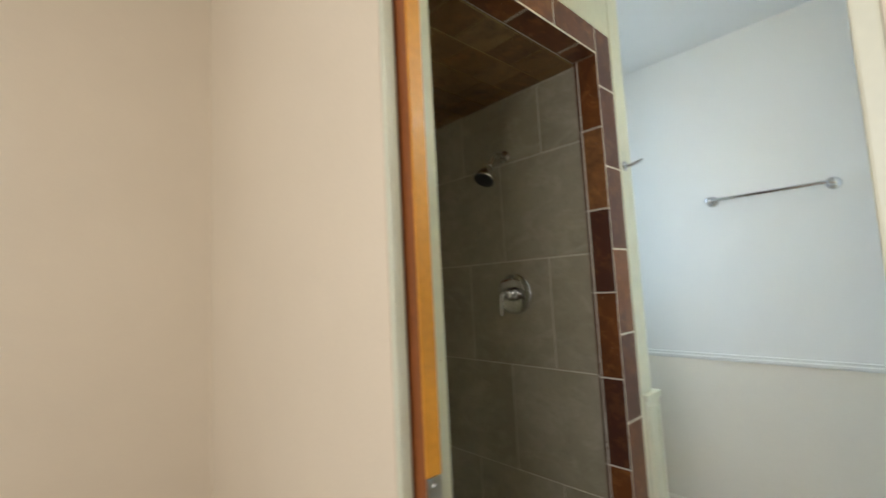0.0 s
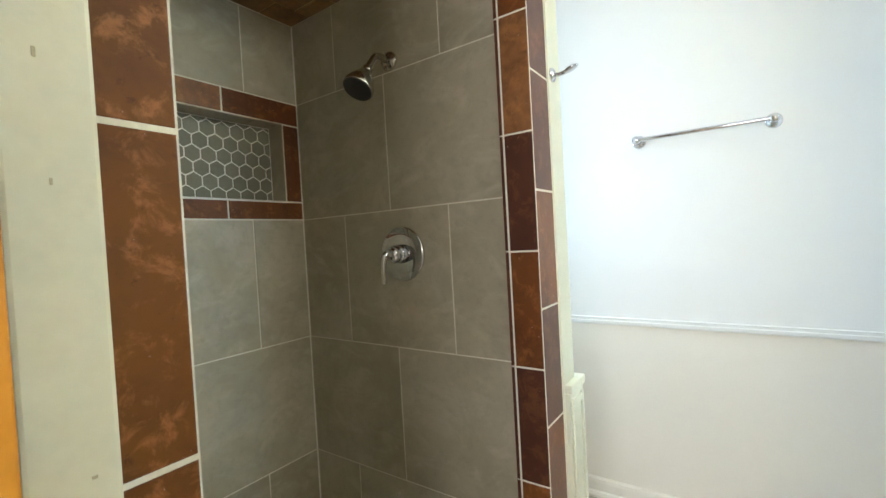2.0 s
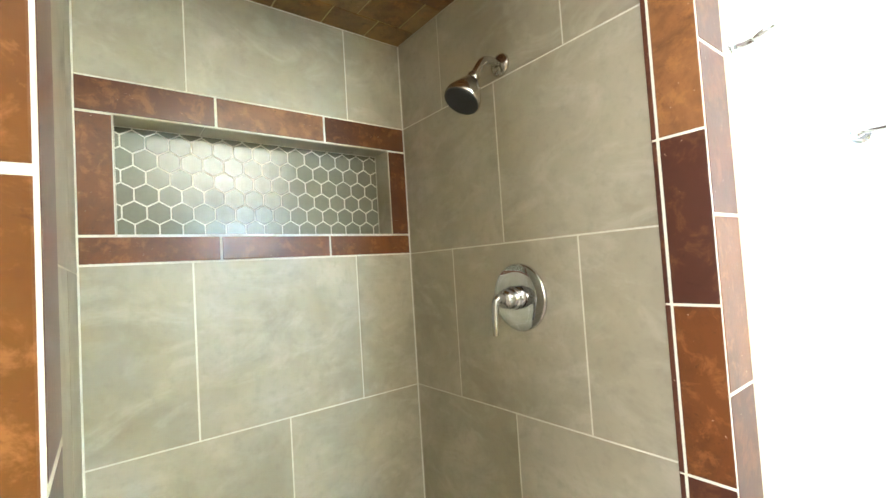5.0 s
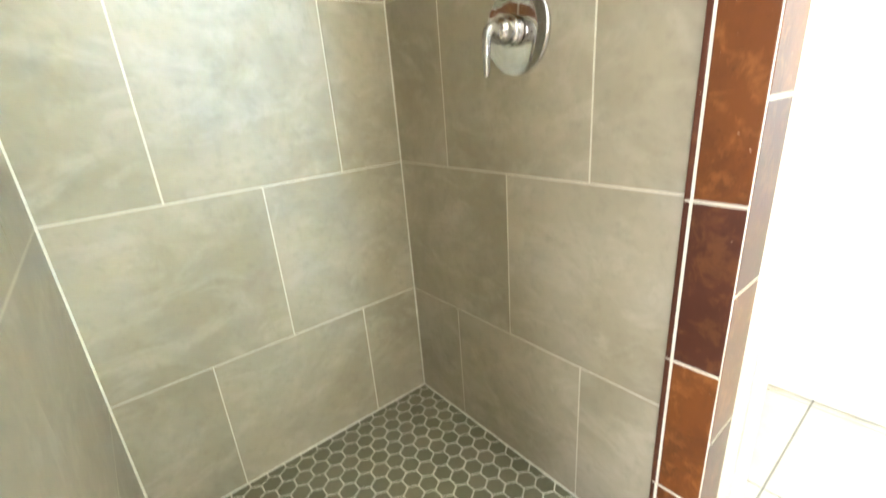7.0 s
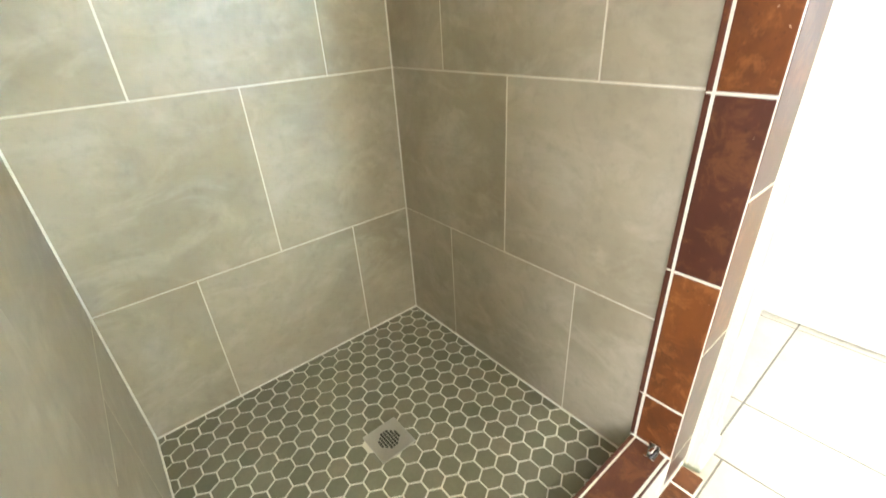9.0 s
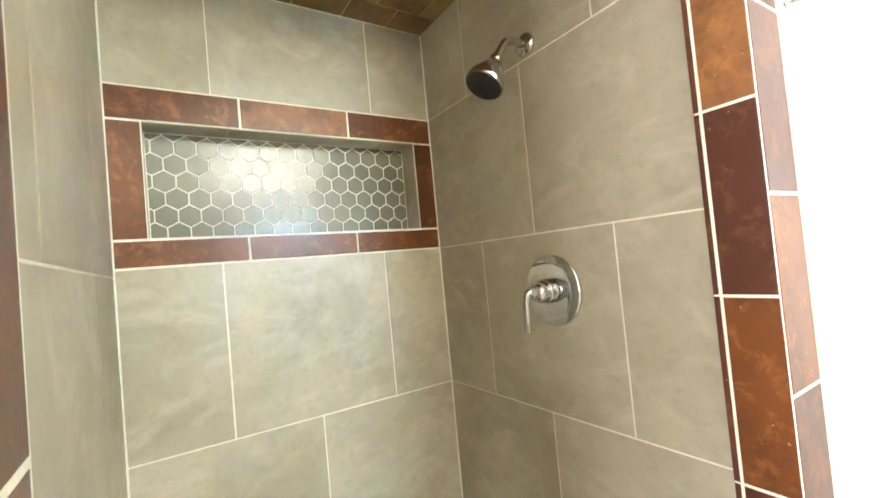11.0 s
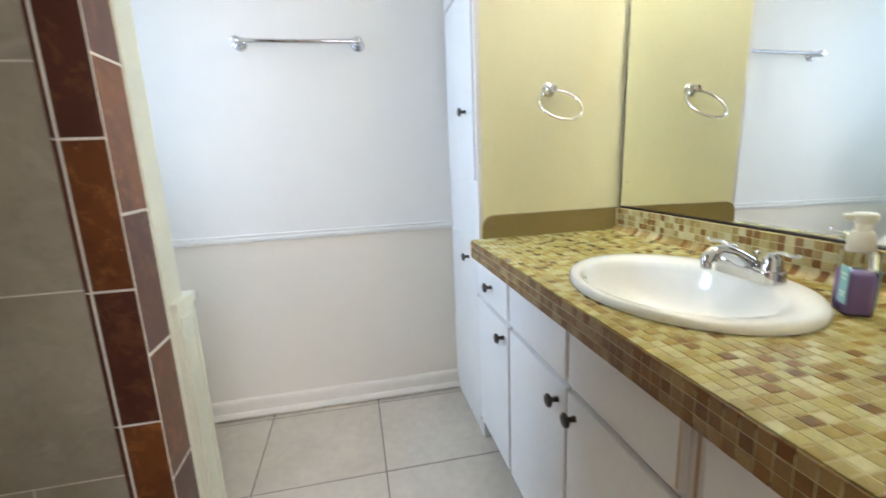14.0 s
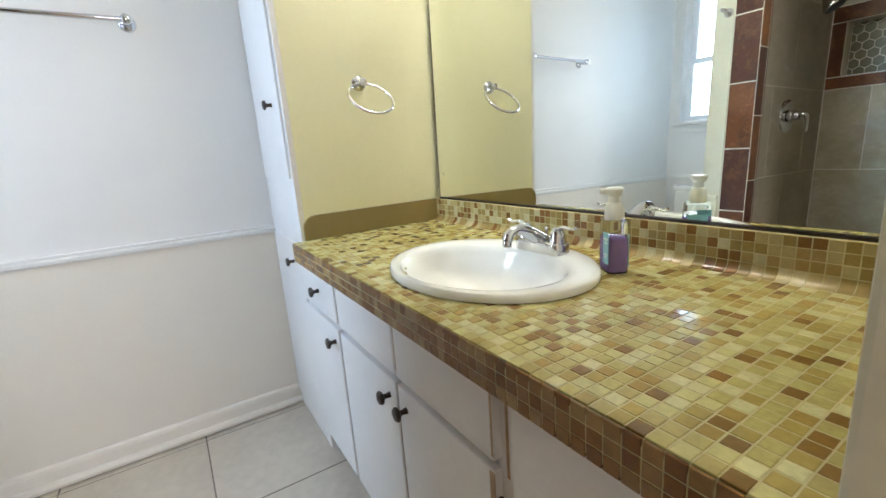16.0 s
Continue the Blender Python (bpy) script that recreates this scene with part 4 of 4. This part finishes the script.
# mosaic worktop with coved back
MP = 0.0215
RC = 0.0225
SX, SY, SA, SB = 1.522, -0.07, 0.270, 0.213
counter = base("worktop", 1.5, -0.12, TOP, "green and brown glass mosaic worktop with a coved backsplash", "worktop")
YC = -0.388
prof = [(YC, 0.904), (YM + 0.001, 0.904), (YM + 0.001, 0.756), (YC + RC, 0.756), (YC + RC, TOP - 0.0007)]
prof += [(YC + RC - RC * math.sin(a), TOP - 0.0007 + RC - RC * math.cos(a)) for a in (math.pi / 2 * k / 6 for k in range(7))]
bm = extrude_profile(prof, "x", VX0, CX0 - 0.001)
extrude_profile([(0.176, 0.756), (0.183, 0.756), (0.195, 0.762), (0.1958, 0.808), (0.190, TOP - 0.0012), (0.183, TOP - 0.0007), (0.176, TOP - 0.0007)], "x", VX0, CX0 - 0.001, bm)
box(VX0, SX - 0.3, YC + RC, 0.176, 0.78, TOP - 0.0007, bm=bm)
box(SX + 0.3, CX0 - 0.001, YC + RC, 0.176, 0.78, TOP - 0.0007, bm=bm)
inner, outer = [], []
for k in range(64):
    a = 2 * math.pi * k / 64
    c, q = math.cos(a), math.sin(a)
    inner.append((SX + (SA - 0.02) * c, SY + (SB - 0.02) * q))
    t = min(0.3 / max(abs(c), 1e-6), (0.246 if q > 0 else SY - YC - RC) / max(abs(q), 1e-6))
    outer.append((SX + t * c, SY + t * q))
va = [bm.verts.new((x, y, TOP - 0.0007)) for x, y in inner]
vb = [bm.verts.new((x, y, TOP - 0.0007)) for x, y in outer]
for k in range(64):
    bm.faces.new((va[k], va[(k + 1) % 64], vb[(k + 1) % 64], vb[k]))
bed = part("bed", bm, mosaic_grout, counter, "tan grout bed")
hw = MP / 2 - 0.0009
sq = [(-hw, -hw), (hw, -hw), (hw, hw), (-hw, hw)]
me = mesh_of(plate(sq, 0.003, 0.0012), "mosaic_tile", mosaic)
rest = bmesh.new()
placed = 0
nx = int((CX0 - 0.001 - VX0) / MP)
YFRONT = 0.1925
ny = int((YFRONT - (YC + RC)) / MP)
for i in range(nx):
    cx = VX0 + 0.002 + MP * (i + 0.5)
    for j in range(ny + 1):
        cy = YFRONT - MP * (j + 0.5)
        if ((cx - SX) / (SA - 0.03)) ** 2 + ((cy - SY) / (SB - 0.03)) ** 2 < 1:
            continue
        z = TOP + random.uniform(-0.0004, 0.0004)
        m = pose(cx, cy, z, random.uniform(-0.9, 0.9), random.uniform(-0.7, 0.7))
        if 0.85 < cx < 1.23 and cy > -0.37 and placed < 300:
            ob = new("mosaic_tile", me)
            ob.parent = counter
            ob.matrix_parent_inverse = counter.matrix_basis.inverted()
            ob.matrix_basis = m
            placed += 1
        else:
            tmp = plate(sq, 0.003, 0.0012)
            bmesh.ops.transform(tmp, matrix=m, verts=tmp.verts)
            t2 = bpy.data.meshes.new("tmp")
            tmp.to_mesh(t2)
            tmp.free()
            rest.from_mesh(t2)
            bpy.data.meshes.remove(t2)
tagged(part("mosaic_field", rest, mosaic_stuff, counter), "", "", "", "stuff")


def strip_tiles(places, size_v):
    """Small tiles at each (pose) given, as wide as the mosaic and size_v high."""
    out = bmesh.new()
    q = [(-hw, -size_v / 2), (hw, -size_v / 2), (hw, size_v / 2), (-hw, size_v / 2)]
    for m in places:
        tmp = plate(q, 0.003, 0.0011)
        bmesh.ops.transform(tmp, matrix=m, verts=tmp.verts)
        t2 = bpy.data.meshes.new("tmp")
        tmp.to_mesh(t2)
        tmp.free()
        out.from_mesh(t2)
        bpy.data.meshes.remove(t2)
    return out


xs = [VX0 + 0.002 + MP * (i + 0.5) for i in range(nx)]
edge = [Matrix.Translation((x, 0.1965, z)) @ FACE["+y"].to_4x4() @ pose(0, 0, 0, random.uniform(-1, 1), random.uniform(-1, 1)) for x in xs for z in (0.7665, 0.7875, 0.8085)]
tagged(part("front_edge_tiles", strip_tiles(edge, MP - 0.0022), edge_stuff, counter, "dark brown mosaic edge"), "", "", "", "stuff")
cove = bmesh.new()
for x in xs:
    tilt = random.uniform(-0.4, 0.4) * 0.0006
    angles = [radians(v) for v in (3, 18, 33, 48, 63, 78, 88)]
    for radius, sides in ((RC - 0.0011, False), (RC + 0.001, True)):
        strip = [[cove.verts.new((x + u, YC + RC - (radius + u * tilt) * math.sin(a), TOP - 0.0007 + RC - (radius + u * tilt) * math.cos(a))) for u in (-hw, hw)] for a in angles]
        if not sides:
            top_strip = strip
            for p, q in zip(strip, strip[1:]):
                cove.faces.new((p[0], q[0], q[1], p[1]))
        else:
            for k in (0, 1):
                for p, q, p2, q2 in zip(top_strip, top_strip[1:], strip, strip[1:]):
                    cove.faces.new((p[k], q[k], q2[k], p2[k]))
bmesh.ops.recalc_face_normals(cove, faces=cove.faces)
tagged(part("cove_tiles", cove, splash_stuff, counter, smooth=True), "", "", "", "stuff")
back = [Matrix.Translation((x, YC + 0.0008, z)) @ FACE["+y"].to_4x4() @ pose(0, 0, 0, random.uniform(-1, 1), random.uniform(-1, 1)) for x in xs for z in (0.8525, 0.8735, 0.8940)]
tagged(part("backsplash_tiles", strip_tiles(back, 0.0192), splash_stuff, counter), "", "", "", "stuff")

# gold laminate end splash against the yellow panel
ov = [(YC - 0.004, TOP + 0.001)] + [(0.150, TOP + 0.001)] + [(0.150 - 0.045 + 0.045 * math.cos(a), 0.905 - 0.045 + 0.045 * math.sin(a)) for a in (math.pi / 2 * k / 10 for k in range(11))] + [(YC - 0.004, 0.905)]
bm = bmesh.new()
rows_ = [[bm.verts.new((x, u, v)) for u, v in ov] for x in (CX0 - 0.016, CX0 - 0.0005)]
for k in range(len(ov)):
    n_ = (k + 1) % len(ov)
    bm.faces.new((rows_[0][k], rows_[0][n_], rows_[1][n_], rows_[1][k]))
bm.faces.new(rows_[0])
bm.faces.new(rows_[1])
tagged(part("end_splash", bm, laminate, None, "gold brown laminate end splash with a rounded corner"), "", "end splash")

# mirror
mirror = base("vanity_mirror", 1.5, YM, 0.92, "large frameless wall mirror over the vanity", "mirror")
MY, MTOP = -0.402, 1.845                 # mirror face, mirror top
lean = Matrix.Translation((1.5, MY, 0.9125)) @ pose(0, 0, 0, 0.65, 0, 0.26) @ Matrix.Translation((-1.5, -MY, -0.9125))


def leaning(bm):
    bmesh.ops.transform(bm, matrix=lean, verts=bm.verts)
    return bm


glass = part("glass", leaning(box(VX0 + 0.004, 2.226, MY - 0.006, MY, 0.9125, MTOP)), mirror_glass, mirror)
part("bottom_channel", box(VX0 + 0.004, 2.228, YM + 0.001, MY + 0.005, 0.9045, 0.9105, 0.001), dark_bronze, mirror, "thin dark metal channel")
part("edge_strip", leaning(box(2.227, 2.229, MY - 0.007, MY + 0.001, 0.913, MTOP)), dark_bronze, mirror, "dark mirror edge")
part("top_edge", leaning(box(VX0 + 0.004, 2.229, MY - 0.007, MY + 0.001, MTOP + 0.0005, MTOP + 0.003)), dark_bronze, mirror, "dark mirror edge")
for x, z, r in ((2.178, 1.812, 0.004), (2.196, 1.004, 0.003), (2.190, 0.998, 0.002)):
    part("desilvered_spot", leaning(lathe([(r, 0.0), (r * 0.9, 0.0006), (0.0001, 0.0008)], pose(x, MY, z, -90), 10, sx=1.6)), stainless, glass, "dull spot in the silvering")
setting("trim_mirror_side", box(2.230, CX0 - 0.0005, YM + 0.0005, YM + 0.018, 0.90, CEIL - 0.003, 0.003), white_paint, "white painted corner strip beside the mirror", "trim")

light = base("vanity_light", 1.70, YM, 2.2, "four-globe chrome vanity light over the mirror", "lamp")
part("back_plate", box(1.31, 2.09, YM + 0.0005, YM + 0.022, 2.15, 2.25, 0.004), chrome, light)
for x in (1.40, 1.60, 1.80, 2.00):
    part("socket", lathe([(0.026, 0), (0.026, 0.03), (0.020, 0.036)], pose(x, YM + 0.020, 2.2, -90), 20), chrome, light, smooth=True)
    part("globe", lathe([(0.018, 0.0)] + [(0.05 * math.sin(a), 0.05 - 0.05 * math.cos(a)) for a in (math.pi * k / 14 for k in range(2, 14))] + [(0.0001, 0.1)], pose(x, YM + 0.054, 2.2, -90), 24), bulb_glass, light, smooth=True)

# ---- sink ----
sink = base("sink", SX, SY, TOP, "white porcelain oval drop-in sink", "sink")
rim = [(1.000, 0.0005), (1.004, 0.006), (1.000, 0.012), (0.985, 0.0165), (0.95, 0.0185), (0.88, 0.0180), (0.82, 0.0150), (0.79, 0.008), (0.77, -0.006), (0.735, -0.035), (0.66, -0.075), (0.52, -0.108), (0.34, -0.126), (0.16, -0.132), (0.085, -0.134)]
bm = bmesh.new()
rings = []
for r, h in rim:
    back_shift = 0.022 * min(1, max(0, (0.95 - r) / 0.16))
    ring = []
    for k in range(72):
        a = 2 * math.pi * k / 72
        ring.append(bm.verts.new((SX + r * SA * math.cos(a), SY + r * SB * math.sin(a) + back_shift, TOP + 0.0012 + (h if h > 0 else h * 0.8))))
    rings.append(ring)
for a, b in zip(rings, rings[1:]):
    for k in range(72):
        bm.faces.new((a[k], a[(k + 1) % 72], b[(k + 1) % 72], b[k]))
part("basin", bm, porcelain, sink, smooth=True)
part("drain_ring", lathe([(0.023, 0.0), (0.022, 0.003), (0.016, 0.0035), (0.0155, 0.0)], pose(SX, SY + 0.022, TOP - 0.106), 28), chrome, sink, smooth=True)
part("stopper", lathe([(0.0155, 0.0), (0.014, 0.003), (0.0001, 0.004)], pose(SX, SY + 0.022, TOP - 0.106), 24), chrome, sink, smooth=True)

FX, FY, FZ = 1.500, -0.226, TOP + 0.0185
faucet = base("faucet", FX, FY, FZ, "chrome two-handle centreset faucet on the sink", "faucet")
bm = bmesh.new()
outline = []
for k in range(40):
    a = 2 * math.pi * k / 40
    outline.append((0.052 * math.copysign(1, math.cos(a)) * (abs(math.cos(a)) > 1e-6) + 0.027 * math.cos(a), 0.027 * math.sin(a)))
rings = [[bm.verts.new((FX + x * s, FY + y * s, FZ + h)) for x, y in outline] for s, h in ((1.0, -0.002), (1.0, 0.019), (0.975, 0.0235), (0.90, 0.0255))]
for a, b in zip(rings, rings[1:]):
    for k in range(40):
        bm.faces.new((a[k], a[(k + 1) % 40], b[(k + 1) % 40], b[k]))
bm.faces.new(rings[-1])
bm.faces.new(rings[0])
part("base_plate", bm, chrome, faucet, smooth=True)
for s in (-1, 1):
    hx = FX + s * 0.052
    h = part("handle", lathe([(0.0235, 0.014), (0.0235, 0.020), (0.021, 0.028), (0.0185, 0.042), (0.0155, 0.052), (0.009, 0.060), (0.0001, 0.062)], pose(hx, FY, FZ), 28), chrome, faucet, smooth=True)
    lv = arc([(hx - s * 0.004, FY, FZ + 0.052), (hx + s * 0.020, FY + 0.004, FZ + 0.064), (hx + s * 0.044, FY + 0.006, FZ + 0.062), (hx + s * 0.058, FY + 0.006, FZ + 0.066)], 6)
    part("lever", tube(lv, 0.006, 12, radii=[0.009, 0.0088, 0.0085, 0.008, 0.0075, 0.007, 0.0068, 0.0064, 0.006, 0.006, 0.006, 0.006, 0.006, 0.006, 0.006, 0.0062, 0.0066, 0.007, 0.006][:len(lv)], flat=0.6), chrome, h, smooth=True)
sp = arc([(FX, FY - 0.014, FZ + 0.010), (FX, FY + 0.014, FZ + 0.032), (FX, FY + 0.050, FZ + 0.053), (FX, FY + 0.084, FZ + 0.062), (FX, FY + 0.104, FZ + 0.053), (FX, FY + 0.110, FZ + 0.040)])
part("spout", tube(sp, 0.014, 16, radii=[0.026 - 0.011 * min(1, k / (len(sp) * 0.6)) for k in range(len(sp))], flat=0.8), chrome, faucet, smooth=True)
part("aerator", lathe([(0.0105, 0.0), (0.0105, 0.014), (0.009, 0.016)], pose(FX, FY + 0.110, FZ + 0.026), 20), chrome, faucet, smooth=True)
part("lift_rod", tube([(FX, FY - 0.018, FZ + 0.016), (FX, FY - 0.018, FZ + 0.046)], 0.0025, 8), chrome, faucet)
part("lift_knob", lathe([(0.0001, 0), (0.0055, 0.002), (0.006, 0.008), (0.0001, 0.012)], pose(FX, FY - 0.018, FZ + 0.044), 14), chrome, faucet, smooth=True)

# ---- soap bottle ----
BX, BY, BZ = 1.306, -0.240, TOP + 0.001


def rounded(w, d, h0, h1, r, bm=None, taper=1.0):
    bm = bm or bmesh.new()
    rows_b = []
    levels = [(h0, 0.94), (h0 + 0.004, 1.0), (h0 + (h1 - h0) * 0.6, 1.0), (h1 - 0.012, taper), (h1 - 0.004, taper * 0.93), (h1, taper * 0.75)]
    for h, s in levels:
        ring = []
        for k in range(32):
            a = 2 * math.pi * k / 32
            c, q = math.cos(a), math.sin(a)
            ring.append(bm.verts.new((s * w * math.copysign(abs(c) ** 0.45, c), s * d * math.copysign(abs(q) ** 0.45, q), h)))
        rows_b.append(ring)
    for a, b in zip(rows_b, rows_b[1:]):
        for k in range(32):
            bm.faces.new((a[k], a[(k + 1) % 32], b[(k + 1) % 32], b[k]))
    bm.faces.new(rows_b[0])
    bm.faces.new(rows_b[-1])
    return bm


def put(bm, m):
    bmesh.ops.transform(bm, matrix=m, verts=bm.verts)
    return bm


SM = pose(BX, BY, BZ, 0, 0, -32)
soap = base("soap_bottle", BX, BY, BZ, "clear pump bottle of purple soap with a teal label", "soap bottle")
part("bottle", put(rounded(0.031, 0.022, 0.0, 0.112, 0.01, taper=0.96), SM), bottle_plastic, soap, "clear plastic bottle", smooth=True)
part("liquid", put(rounded(0.0285, 0.0195, 0.003, 0.076, 0.01), SM), purple_soap, soap, "purple liquid soap", smooth=True)
part("back_label", put(box(-0.022, 0.022, -0.0232, -0.0222, 0.012, 0.080, 0.0003), SM), label_teal, soap, "teal printed label")
lab = part("label", put(box(-0.030, -0.002, 0.0222, 0.0232, 0.020, 0.086, 0.0003), SM), label_teal, soap, "teal printed label")
for z, w in ((0.072, 0.020), (0.064, 0.014), (0.040, 0.018), (0.034, 0.012)):
    part("print_bar", put(box(-0.016 - w / 2, -0.016 + w / 2, 0.0231, 0.0236, z - 0.002, z + 0.002), SM), label_pale, lab)
part("collar", put(lathe([(0.018, 0.108), (0.0195, 0.112), (0.0195, 0.131), (0.0175, 0.137), (0.016, 0.141), (0.014, 0.144)], None, 28), SM), pump_plastic, soap, "cream pump collar", smooth=True)
bm = lathe([(0.0115, 0.140), (0.0115, 0.157), (0.015, 0.161), (0.0175, 0.165), (0.0175, 0.172), (0.015, 0.175), (0.0001, 0.176)], None, 24)
box(0.0, 0.028, -0.009, 0.009, 0.162, 0.173, 0.004, bm=bm)
part("pump", put(bm, SM @ pose(0, 0, 0, 0, 0, 80)), pump_plastic, soap, "cream pump head", smooth=True)

# ---- toilet in the window nook ----
toilet = base("toilet", 2.31, 1.75, 0, "white porcelain toilet below the window", "toilet")
part("tank", box(2.10, 2.52, 1.865, 2.030, 0.38, 0.735, 0.022, segments=3), porcelain, toilet, smooth=True)
part("tank_lid", box(2.09, 2.53, 1.855, 2.033, 0.736, 0.768, 0.009, segments=3), porcelain, toilet, smooth=True)
bowl = pose(2.31, 1.62, 0)
part("bowl", put(lathe([(0.11, -0.008), (0.105, 0.10), (0.12, 0.20), (0.165, 0.32), (0.185, 0.385), (0.180, 0.392)], None, 40, sx=1.0, sy=1.28), bowl), porcelain, toilet, smooth=True)
part("seat", put(lathe([(0.188, 0.393), (0.192, 0.400), (0.185, 0.418), (0.10, 0.424), (0.0001, 0.425)], None, 40, sx=1.0, sy=1.26), bowl), porcelain, toilet, smooth=True)
part("pedestal", box(2.215, 2.405, 1.70, 1.95, -0.008, 0.385, 0.03, segments=3), porcelain, toilet, smooth=True)
part("flush_lever", tube([(2.135, 1.865, 0.69), (2.135, 1.848, 0.69), (2.185, 1.846, 0.685)], 0.006, 10), chrome, toilet)
